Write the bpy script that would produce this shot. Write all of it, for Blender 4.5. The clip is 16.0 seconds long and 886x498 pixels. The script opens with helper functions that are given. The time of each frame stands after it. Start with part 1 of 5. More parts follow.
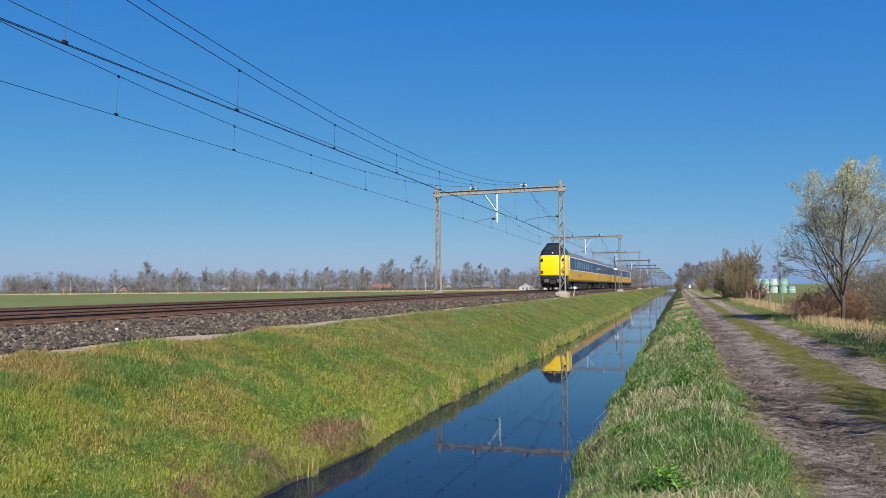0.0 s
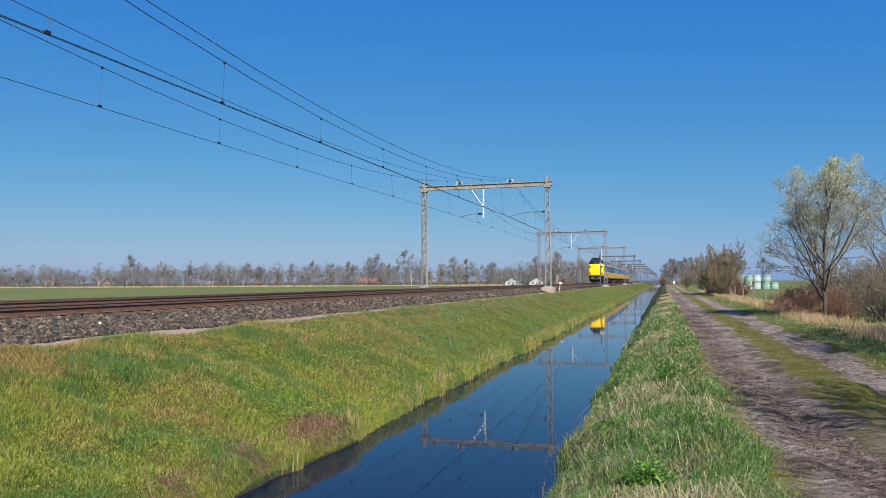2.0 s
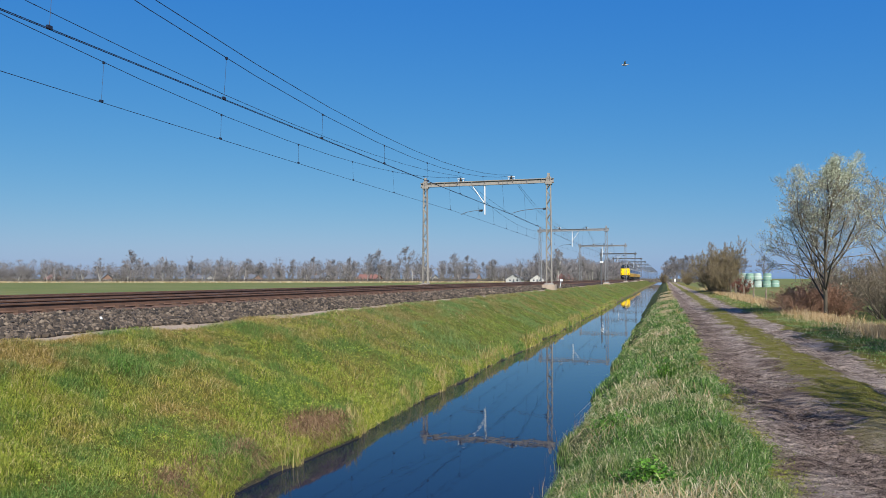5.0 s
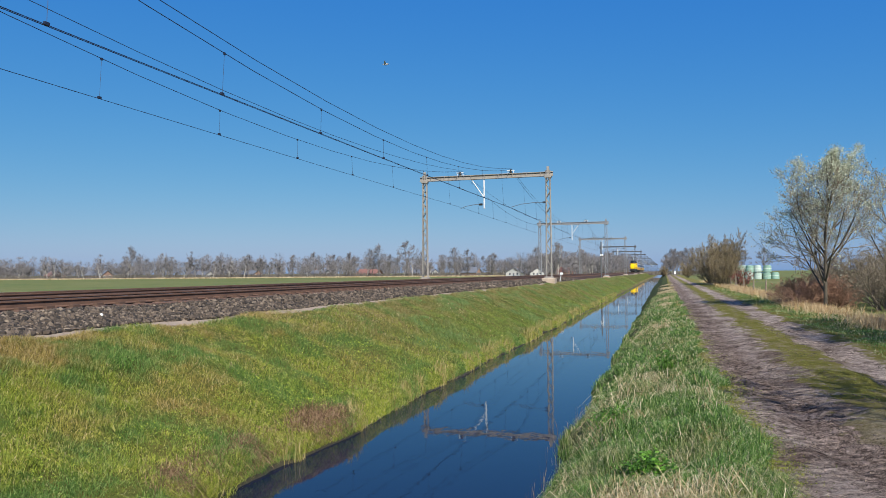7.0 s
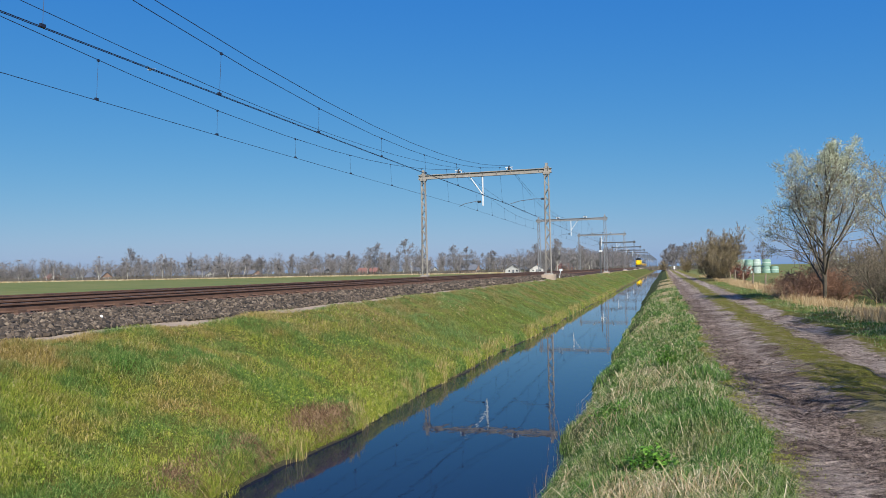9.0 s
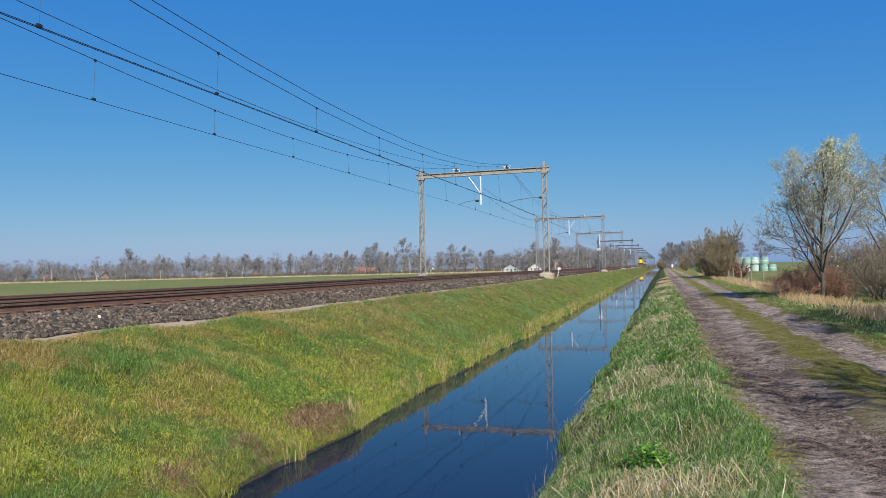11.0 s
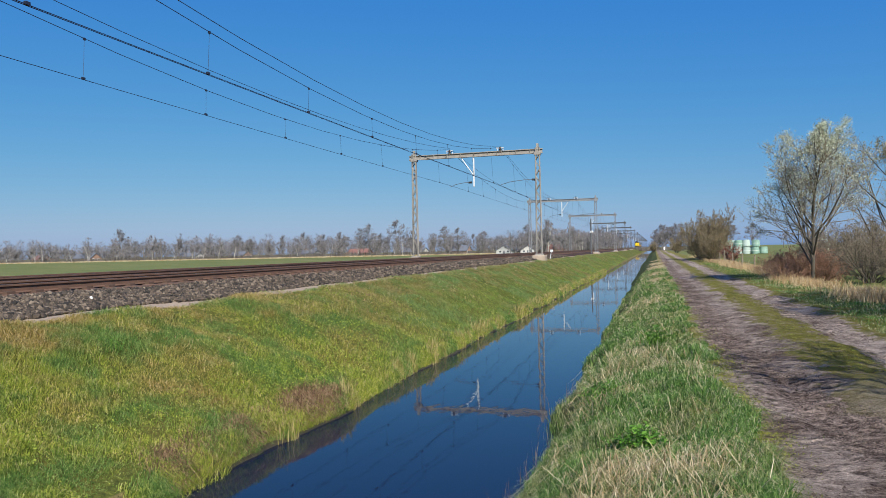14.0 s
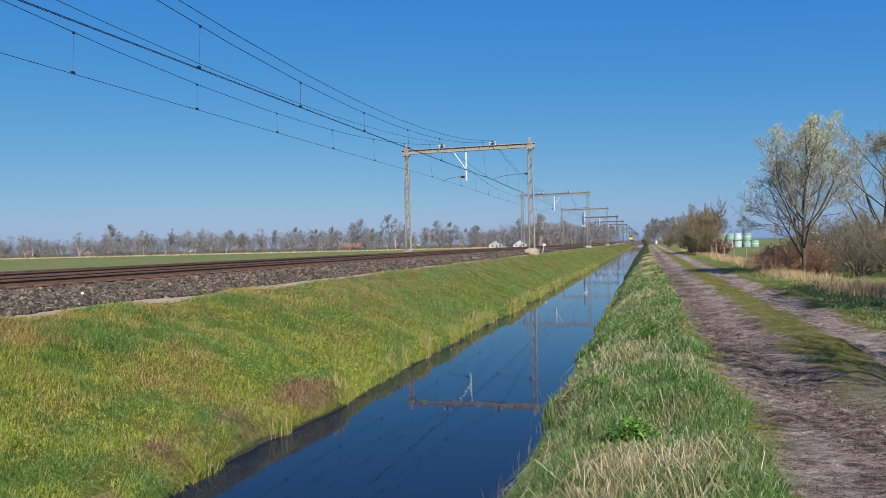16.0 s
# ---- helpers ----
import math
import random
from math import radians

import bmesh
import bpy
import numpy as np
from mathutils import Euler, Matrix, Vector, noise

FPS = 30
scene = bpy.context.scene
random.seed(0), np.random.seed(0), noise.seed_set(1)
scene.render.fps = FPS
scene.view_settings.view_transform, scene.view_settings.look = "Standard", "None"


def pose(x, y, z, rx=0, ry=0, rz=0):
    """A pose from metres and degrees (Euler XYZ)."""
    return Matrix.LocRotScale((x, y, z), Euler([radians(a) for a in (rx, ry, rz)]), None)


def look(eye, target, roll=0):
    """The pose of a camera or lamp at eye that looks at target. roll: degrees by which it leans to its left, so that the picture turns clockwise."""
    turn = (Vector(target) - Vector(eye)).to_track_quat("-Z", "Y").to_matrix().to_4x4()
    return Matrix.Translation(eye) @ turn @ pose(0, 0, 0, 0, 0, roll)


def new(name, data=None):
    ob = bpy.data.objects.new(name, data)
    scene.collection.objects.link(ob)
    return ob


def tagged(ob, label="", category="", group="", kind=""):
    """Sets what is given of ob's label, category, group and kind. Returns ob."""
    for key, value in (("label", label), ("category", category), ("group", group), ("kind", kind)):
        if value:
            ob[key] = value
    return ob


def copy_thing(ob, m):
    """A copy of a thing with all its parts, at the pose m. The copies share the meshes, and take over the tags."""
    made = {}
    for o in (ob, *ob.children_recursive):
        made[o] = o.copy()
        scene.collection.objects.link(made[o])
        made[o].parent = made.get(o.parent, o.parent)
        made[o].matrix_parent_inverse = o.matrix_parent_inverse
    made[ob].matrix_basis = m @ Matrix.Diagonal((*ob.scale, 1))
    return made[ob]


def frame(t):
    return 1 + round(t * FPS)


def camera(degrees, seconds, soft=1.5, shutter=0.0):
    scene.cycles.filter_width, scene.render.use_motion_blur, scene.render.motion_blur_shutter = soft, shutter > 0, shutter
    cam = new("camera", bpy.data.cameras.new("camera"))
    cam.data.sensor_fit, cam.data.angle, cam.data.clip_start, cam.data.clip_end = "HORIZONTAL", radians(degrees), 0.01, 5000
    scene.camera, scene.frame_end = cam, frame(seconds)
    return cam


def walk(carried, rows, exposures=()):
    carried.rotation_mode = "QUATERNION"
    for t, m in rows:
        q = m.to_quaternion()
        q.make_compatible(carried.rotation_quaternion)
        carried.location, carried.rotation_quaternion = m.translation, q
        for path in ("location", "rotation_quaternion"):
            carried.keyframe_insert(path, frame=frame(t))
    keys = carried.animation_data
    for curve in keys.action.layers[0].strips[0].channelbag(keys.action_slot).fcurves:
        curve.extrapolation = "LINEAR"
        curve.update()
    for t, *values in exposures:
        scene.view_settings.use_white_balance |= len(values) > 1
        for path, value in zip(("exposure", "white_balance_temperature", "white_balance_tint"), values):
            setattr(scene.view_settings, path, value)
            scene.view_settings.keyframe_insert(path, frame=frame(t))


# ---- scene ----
cam = camera(62.58, 16.0, soft=0.5)
walk(cam, [
    (0, pose(0, 0, 2.63, 92.995, 0.51, 17.965)), 
    (0.5, pose(0, 0, 2.63, 92.866, 0.267, 17.589)), 
    (1, pose(0, 0, 2.63, 92.692, 0.331, 17.101)), 
    (1.5, pose(0, 0, 2.63, 92.612, 0.329, 16.915)), 
    (2, pose(0, 0, 2.63, 92.576, 0.284, 16.868)), 
    (2.5, pose(0, 0, 2.63, 92.369, 0.177, 16.83)), 
    (3, pose(0, 0, 2.63, 91.898, 0.046, 16.804)), 
    (3.5, pose(0, 0, 2.63, 91.785, 0.211, 16.879)), 
    (4, pose(0, 0, 2.63, 92.366, 0.065, 16.87)), 
    (6.5, pose(0, 0, 2.63, 92.039, 0.064, 17.019)), 
    (7, pose(0, 0, 2.63, 91.861, 0.424, 16.937)), 
    (7.5, pose(0, 0, 2.63, 91.455, 0.826, 16.754)), 
    (8, pose(0, 0, 2.63, 91.325, 1.296, 16.724)), 
    (8.5, pose(0, 0, 2.63, 91.567, 1.193, 16.855)), 
    (9, pose(0, 0, 2.63, 91.677, 1.091, 16.898)), 
    (11.5, pose(0, 0, 2.63, 91.514, 1.332, 16.738)), 
    (12, pose(0, 0, 2.63, 91.267, 1.208, 16.647)), 
    (12.5, pose(0, 0, 2.63, 90.811, 1.333, 16.564)), 
    (13, pose(0, 0, 2.63, 90.489, 1.291, 16.524)), 
    (13.5, pose(0, 0, 2.63, 90.279, 1.313, 16.419)), 
    (14, pose(0, 0, 2.63, 90.162, 1.154, 16.19)), 
    (14.5, pose(0, 0, 2.63, 90.029, 0.991, 15.996)), 
    (15, pose(0, 0, 2.63, 89.913, 1.318, 15.826)), 
    (15.5, pose(0, 0, 2.63, 89.784, 1.407, 15.676)), 
    (16, pose(0, 0, 2.63, 89.705, 1.311, 15.612))
])

# ---- world, sun ----
SUN_EL, SUN_AZ = radians(40), math.atan2(0.52, -0.855)
world = bpy.data.worlds.new("sky")
scene.world = world
world.use_nodes = True
wn = world.node_tree.nodes
sky = wn.new("ShaderNodeTexSky")
sky.sky_type = 'NISHITA'
sky.sun_disc = False
sky.sun_elevation, sky.sun_rotation = SUN_EL, SUN_AZ
sky.altitude, sky.air_density, sky.dust_density, sky.ozone_density = 0, 1.0, 0.5, 2.0
# the deep, even blue of a dry spring sky
split, join = wn.new("ShaderNodeSeparateColor"), wn.new("ShaderNodeCombineColor")
world.node_tree.links.new(sky.outputs[0], split.inputs[0])
for ch, (gain, power) in enumerate(((0.224, 1.41), (1.23, 0.71), (5.45, 0.17))):
    pw, gn = wn.new("ShaderNodeMath"), wn.new("ShaderNodeMath")
    pw.operation, gn.operation = 'POWER', 'MULTIPLY'
    pw.inputs[1].default_value, gn.inputs[1].default_value = power, gain
    world.node_tree.links.new(split.outputs[ch], pw.inputs[0])
    world.node_tree.links.new(pw.outputs[0], gn.inputs[0])
    world.node_tree.links.new(gn.outputs[0], join.inputs[ch])
world.node_tree.links.new(join.outputs[0], wn["Background"].inputs[0])
wn["Background"].inputs[1].default_value = 0.062
sun = new("sun", bpy.data.lights.new("sun", 'SUN'))
sun.data.energy, sun.data.angle, sun.data.color = 5.0, radians(0.53), (1.0, 0.95, 0.87)
sun.matrix_world = look((0, 0, 0), (-math.sin(SUN_AZ) * math.cos(SUN_EL), -math.cos(SUN_AZ) * math.cos(SUN_EL), -math.sin(SUN_EL)))
scene.view_settings.exposure = 0.5
RNG = np.random.default_rng(7)


# ---- materials ----
def material(name, rough=0.8, metal=0.0):
    m = bpy.data.materials.new(name)
    m.use_nodes = True
    b = m.node_tree.nodes["Principled BSDF"]
    b.inputs["Roughness"].default_value, b.inputs["Metallic"].default_value = rough, metal
    return m, m.node_tree.nodes, m.node_tree.links, b


def noise_tex(n, l, scale, detail=4.0, rough=0.6, vec=None):
    t = n.new("ShaderNodeTexNoise")
    t.inputs["Scale"].default_value, t.inputs["Detail"].default_value, t.inputs["Roughness"].default_value = scale, detail, rough
    if vec is not None:
        l.new(vec, t.inputs["Vector"])
    return t.outputs[0]


def ramp(n, l, fac, stops):
    r = n.new("ShaderNodeValToRGB")
    e = r.color_ramp.elements
    while len(e) < len(stops):
        e.new(0.5)
    for k, (p, c) in enumerate(stops):
        e[k].position, e[k].color = p, (*c, 1)
    l.new(fac, r.inputs[0])
    return r.outputs[0]


def mix(n, l, fac, a, b, mode='MIX'):
    x = n.new("ShaderNodeMix")
    x.data_type, x.blend_type = 'RGBA', mode
    for sock, v in ((x.inputs["Factor"], fac), (x.inputs["A"], a), (x.inputs["B"], b)):
        if isinstance(v, (int, float)):
            sock.default_value = v
        elif isinstance(v, tuple):
            sock.default_value = (*v, 1)
        else:
            l.new(v, sock)
    return x.outputs["Result"]


def calc(n, l, op, a, b=0.0, clamp=False):
    x = n.new("ShaderNodeMath")
    x.operation, x.use_clamp = op, clamp
    for sock, v in zip(x.inputs, (a, b)):
        if isinstance(v, (int, float)):
            sock.default_value = v
        else:
            l.new(v, sock)
    return x.outputs[0]


def bump(n, l, b, height, strength=0.5, dist=0.02):
    k = n.new("ShaderNodeBump")
    k.inputs["Strength"].default_value, k.inputs["Distance"].default_value = strength, dist
    l.new(height, k.inputs["Height"])
    l.new(k.outputs[0], b.inputs["Normal"])


def place_of(n):
    return n.new("ShaderNodeNewGeometry").outputs["Position"]


def plain(name, c, rough=0.7, metal=0.0, var=0.25, scale=4.0, bump_s=0.15):
    """A painted or worn surface: two scales of variation round one colour."""
    m, n, l, b = material(name, rough, metal)
    co = n.new("ShaderNodeTexCoord").outputs["Object"]
    big, fine = noise_tex(n, l, scale, 3, 0.6, co), noise_tex(n, l, scale * 14, 3, 0.7, co)
    lo, hi = tuple(v * (1 - var) for v in c), tuple(min(1, v * (1 + var)) for v in c)
    col = ramp(n, l, big, [(0.3, lo), (0.7, hi)])
    col = mix(n, l, 0.35, col, ramp(n, l, fine, [(0.35, lo), (0.65, hi)]))
    l.new(col, b.inputs["Base Color"])
    if bump_s:
        bump(n, l, b, fine, bump_s, 0.01)
    return m


def island(name, stops, rough=0.75, trans=0.0, patch=None, patch_scale=0.5, fresh=None, crest=None):
    """Many loose pieces (blades, stones, twigs): one shade each, and patches over the ground; crest: x towards which it is drier."""
    m, n, l, b = material(name, rough)
    rnd = n.new("ShaderNodeNewGeometry").outputs["Random Per Island"]
    col = ramp(n, l, rnd, stops)
    if patch:
        pos = place_of(n)
        blot = noise_tex(n, l, patch_scale, 5, 0.65, pos)
        if crest is not None:
            sep = n.new("ShaderNodeSeparateXYZ")
            l.new(pos, sep.inputs[0])
            blot = calc(n, l, 'ADD', blot, calc(n, l, 'MULTIPLY', calc(n, l, 'SUBTRACT', crest, sep.outputs[0]), 0.06))
        f = ramp(n, l, blot, [(0.46, (0, 0, 0)), (0.6, (1, 1, 1))])
        col = mix(n, l, f, col, ramp(n, l, rnd, patch))
        if fresh:
            g = ramp(n, l, noise_tex(n, l, patch_scale * 1.7, 5, 0.65, pos), [(0.47, (0, 0, 0)), (0.58, (1, 1, 1))])
            col = mix(n, l, g, col, ramp(n, l, rnd, fresh))
    l.new(col, b.inputs["Base Color"])
    if trans:
        b.inputs["Specular IOR Level"].default_value = 0.25
        t = n.new("ShaderNodeBsdfTranslucent")
        l.new(col, t.inputs[0])
        s = n.new("ShaderNodeMixShader")
        s.inputs[0].default_value = trans
        l.new(b.outputs[0], s.inputs[1])
        l.new(t.outputs[0], s.inputs[2])
        l.new(s.outputs[0], n["Material Output"].inputs[0])
    return m


def turf(name, scale_big, stops_big, stops_fine, fine=30.0, bump_s=0.8, dist=0.05):
    m, n, l, b = material(name, 0.9)
    b.inputs["Specular IOR Level"].default_value = 0.15
    pos = place_of(n)
    col = mix(n, l, 0.5, ramp(n, l, noise_tex(n, l, scale_big, 5, 0.65, pos), stops_big), ramp(n, l, noise_tex(n, l, fine, 4, 0.7, pos), stops_fine))
    l.new(col, b.inputs["Base Color"])
    bump(n, l, b, noise_tex(n, l, fine * 0.8, 4, 0.7, pos), bump_s, dist)
    return m


M_FIELD = turf("field_grass", 0.05, [(0.35, (0.085, 0.125, 0.03)), (0.5, (0.13, 0.15, 0.042)), (0.65, (0.20, 0.175, 0.07))], [(0.35, (0.07, 0.10, 0.025)), (0.65, (0.18, 0.175, 0.06))], 0.55, 0.3, 0.05)
M_BANK = turf("bank_turf", 0.5, [(0.35, (0.06, 0.085, 0.015)), (0.52, (0.11, 0.12, 0.024)), (0.68, (0.16, 0.105, 0.04))], [(0.36, (0.012, 0.018, 0.004)), (0.64, (0.15, 0.16, 0.03))], 16.0, 1.0, 0.07)
M_LIP = turf("withered_bank_lip", 1.5, [(0.35, (0.10, 0.085, 0.03)), (0.65, (0.22, 0.17, 0.08))], [(0.35, (0.05, 0.045, 0.015)), (0.65, (0.28, 0.24, 0.09))], 30.0, 1.0, 0.05)
M_MUD = plain("wet_bank_mud", (0.04, 0.034, 0.016), 0.7, var=0.4, scale=6, bump_s=0.6)
M_BALLAST = turf("ballast_bed", 0.6, [(0.35, (0.04, 0.024, 0.017)), (0.65, (0.085, 0.05, 0.036))], [(0.35, (0.010, 0.007, 0.005)), (0.65, (0.10, 0.06, 0.044))], 14.0, 1.0, 0.06)


def path_material():
    """Sandy ruts with a mossy crown between them and ragged grass along both sides."""
    m, n, l, b = material("farm_track", 0.95)
    b.inputs["Specular IOR Level"].default_value = 0.1
    pos = place_of(n)
    sep = n.new("ShaderNodeSeparateXYZ")
    l.new(pos, sep.inputs[0])
    wob = calc(n, l, 'MULTIPLY', calc(n, l, 'SUBTRACT', noise_tex(n, l, 0.9, 6, 0.7, pos), 0.5), 1.6)
    wob2 = calc(n, l, 'MULTIPLY', calc(n, l, 'SUBTRACT', noise_tex(n, l, 6.0, 4, 0.7, pos), 0.5), 0.9)
    x = calc(n, l, 'ADD', calc(n, l, 'ADD', sep.outputs[0], wob), wob2)

    def rut(centre, half, soft):
        d = calc(n, l, 'ABSOLUTE', calc(n, l, 'SUBTRACT', x, centre))
        return calc(n, l, 'DIVIDE', calc(n, l, 'SUBTRACT', half + soft, d), soft, True)
    r = calc(n, l, 'MAXIMUM', rut(1.34, 0.56, 0.2), rut(3.2, 0.34, 0.16))
    near = calc(n, l, 'DIVIDE', calc(n, l, 'SUBTRACT', 10.0, sep.outputs[1]), 3.5, True)
    r = calc(n, l, 'MAXIMUM', r, calc(n, l, 'MULTIPLY', near, rut(2.3, 1.3, 0.3)))
    fine = noise_tex(n, l, 45.0, 5, 0.75, pos)
    streak = n.new("ShaderNodeMapping")
    streak.inputs["Scale"].default_value = (1.0, 1.9, 2.0)
    l.new(pos, streak.inputs[0])
    clod = noise_tex(n, l, 3.4, 6, 0.75, streak.outputs[0])
    dirt = mix(n, l, 0.5, ramp(n, l, clod, [(0.36, (0.07, 0.05, 0.04)), (0.46, (0.35, 0.28, 0.242)), (0.58, (0.66, 0.555, 0.48))]), ramp(n, l, fine, [(0.4, (0.12, 0.09, 0.08)), (0.6, (0.6, 0.5, 0.435))]))
    damp = ramp(n, l, noise_tex(n, l, 0.75, 6, 0.7, pos), [(0.44, (1.12, 1.11, 1.10)), (0.53, (0.9, 0.88, 0.86)), (0.62, (0.48, 0.43, 0.41))])
    dirt = mix(n, l, 1.0, dirt, damp, 'MULTIPLY')
    crumb = noise_tex(n, l, 11.0, 7, 0.8, streak.outputs[0])
    rough_at = ramp(n, l, noise_tex(n, l, 0.6, 5, 0.7, pos), [(0.42, (0, 0, 0)), (0.56, (1, 1, 1))])
    line = calc(n, l, 'ADD', 1.22, calc(n, l, 'MULTIPLY', calc(n, l, 'MAXIMUM', calc(n, l, 'SUBTRACT', 11.2, sep.outputs[1]), -1.0), 0.12))
    off = calc(n, l, 'ABSOLUTE', calc(n, l, 'SUBTRACT', calc(n, l, 'ADD', sep.outputs[0], wob2), line))
    band = calc(n, l, 'DIVIDE', calc(n, l, 'SUBTRACT', 0.5, off), 0.3, True)
    rough_at = mix(n, l, band, rough_at, (1, 1, 1))
    dirt = mix(n, l, calc(n, l, 'MULTIPLY', band, 0.6), dirt, mix(n, l, 1.0, dirt, (0.6, 0.54, 0.51), 'MULTIPLY'))
    crust = mix(n, l, rough_at, (1, 1, 1), ramp(n, l, crumb, [(0.42, (0.22, 0.2, 0.19)), (0.5, (0.85, 0.83, 0.81)), (0.6, (1.3, 1.27, 1.24))]))
    dirt = mix(n, l, 1.0, dirt, crust, 'MULTIPLY')
    tread = n.new("ShaderNodeTexWave")
    tread.bands_direction = 'Y'
    tread.inputs["Scale"].default_value, tread.inputs["Distortion"].default_value = 2.3, 5.0
    tread.inputs["Detail"].default_value, tread.inputs["Detail Scale"].default_value, tread.inputs["Detail Roughness"].default_value = 4.0, 1.4, 0.7
    l.new(pos, tread.inputs[0])
    worn = ramp(n, l, noise_tex(n, l, 0.8, 4, 0.6, pos), [(0.45, (0, 0, 0)), (0.58, (1, 1, 1))])
    ridge = calc(n, l, 'MULTIPLY', calc(n, l, 'MULTIPLY', tread.outputs[1], worn), calc(n, l, 'MULTIPLY', r, 0.85))
    moss = mix(n, l, 0.5, ramp(n, l, noise_tex(n, l, 2.6, 6, 0.75, pos), [(0.36, (0.08, 0.085, 0.015)), (0.5, (0.22, 0.20, 0.04)), (0.57, (0.28, 0.22, 0.12)), (0.66, (0.42, 0.34, 0.27))]), ramp(n, l, fine, [(0.3, (0.09, 0.09, 0.018)), (0.7, (0.27, 0.25, 0.055))]))
    l.new(mix(n, l, r, moss, dirt), b.inputs["Base Color"])
    bump(n, l, b, calc(n, l, 'ADD', calc(n, l, 'ADD', calc(n, l, 'MULTIPLY', clod, 1.4), calc(n, l, 'ADD', fine, crumb)), ridge), 1.0, 0.1)
    return m


M_PATH = path_material()
M_VERGE = turf("verge_turf", 1.2, [(0.35, (0.03, 0.05, 0.012)), (0.6, (0.07, 0.075, 0.025)), (0.75, (0.14, 0.12, 0.06))], [(0.3, (0.015, 0.025, 0.006)), (0.7, (0.09, 0.11, 0.03))], 25.0)


def sand_strip():
    m, n, l, b = material("trodden_sand", 0.95)
    pos = place_of(n)
    sand = ramp(n, l, noise_tex(n, l, 20, 5, 0.7, pos), [(0.3, (0.22, 0.165, 0.115)), (0.7, (0.38, 0.30, 0.22))])
    weed = ramp(n, l, noise_tex(n, l, 30, 4, 0.7, pos), [(0.3, (0.06, 0.07, 0.02)), (0.7, (0.16, 0.13, 0.05))])
    f = ramp(n, l, noise_tex(n, l, 1.1, 6, 0.7, pos), [(0.56, (0, 0, 0)), (0.68, (1, 1, 1))])
    l.new(mix(n, l, f, sand, weed), b.inputs["Base Color"])
    bump(n, l, b, noise_tex(n, l, 25, 4, 0.7, pos), 0.6, 0.03)
    return m


M_SAND = sand_strip()


def water_material():
    m, n, l, b = material("still_ditch_water", 0.015)
    b.inputs["Base Color"].default_value = (0.007, 0.012, 0.03, 1)
    b.inputs["IOR"].default_value = 1.33
    pos = place_of(n)
    mp = n.new("ShaderNodeMapping")
    mp.inputs["Scale"].default_value = (1.0, 0.45, 1.0)
    l.new(pos, mp.inputs[0])
    bump(n, l, b, noise_tex(n, l, 5.0, 3, 0.5, mp.outputs[0]), 0.11, 0.01)
    return m


M_WATER = water_material()
M_BLADE_BANK = island("bank_grass", [(0.0, (0.07, 0.105, 0.014)), (0.4, (0.22, 0.28, 0.034)), (0.75, (0.42, 0.46, 0.065)), (0.92, (0.52, 0.46, 0.14)), (1.0, (0.58, 0.48, 0.28))], 0.6, 0.3, [(0.0, (0.13, 0.095, 0.028)), (0.4, (0.29, 0.225, 0.06)), (0.75, (0.42, 0.31, 0.10)), (1.0, (0.64, 0.49, 0.27))], 0.45, [(0.0, (0.045, 0.11, 0.02)), (0.6, (0.13, 0.235, 0.05)), (1.0, (0.32, 0.40, 0.13))], -6.9)
M_BLADE_VERGE = island("verge_grass", [(0.0, (0.02, 0.055, 0.010)), (0.5, (0.085, 0.185, 0.034)), (0.85, (0.22, 0.35, 0.085)), (1.0, (0.62, 0.55, 0.38))], 0.5, 0.25, [(0.0, (0.035, 0.065, 0.014)), (0.5, (0.14, 0.20, 0.05)), (0.8, (0.34, 0.33, 0.15)), (1.0, (0.66, 0.57, 0.38))], 0.9)
M_BLADE_FAR = island("far_bank_grass", [(0.0, (0.11, 0.17, 0.035)), (0.6, (0.19, 0.26, 0.05)), (1.0, (0.30, 0.34, 0.09))], 0.6, 0.3, [(0.0, (0.17, 0.15, 0.05)), (1.0, (0.36, 0.29, 0.12))], 0.35, [(0.0, (0.10, 0.18, 0.05)), (1.0, (0.24, 0.32, 0.11))], -6.2)
M_BLADE_EDGE = island("mossy_edge_grass", [(0.0, (0.09, 0.11, 0.02)), (0.6, (0.24, 0.26, 0.04)), (1.0, (0.42, 0.38, 0.10))], 0.6, 0.3)
M_DRY = island("dry_orange_grass", [(0.0, (0.28, 0.17, 0.075)), (0.5, (0.50, 0.35, 0.18)), (1.0, (0.68, 0.54, 0.33))], 0.6, 0.25)
M_STRAW = island("dry_straw", [(0.0, (0.26, 0.18, 0.09)), (0.5, (0.46, 0.36, 0.20)), (1.0, (0.66, 0.57, 0.40))], 0.6, 0.25)
M_REED = island("reed_stubs", [(0.0, (0.12, 0.13, 0.025)), (0.5, (0.31, 0.265, 0.09)), (1.0, (0.54, 0.44, 0.21))], 0.6, 0.25)
M_BROWN = island("withered_stalks", [(0.0, (0.06, 0.034, 0.018)), (0.6, (0.21, 0.13, 0.072)), (1.0, (0.46, 0.32, 0.19))], 0.8, 0.1)
M_LEAF = island("nettle_leaf", [(0.0, (0.02, 0.065, 0.008)), (0.6, (0.09, 0.22, 0.022)), (1.0, (0.18, 0.36, 0.05))], 0.45, 0.25)
M_STONE = island("ballast_stone", [(0.0, (0.012, 0.010, 0.008)), (0.4, (0.05, 0.038, 0.028)), (0.8, (0.105, 0.078, 0.056)), (1.0, (0.21, 0.165, 0.12))], 0.9)
M_STONE_RUST = island("rust_dusted_stone", [(0.0, (0.045, 0.026, 0.02)), (0.6, (0.10, 0.058, 0.043)), (1.0, (0.16, 0.10, 0.08))], 0.95)
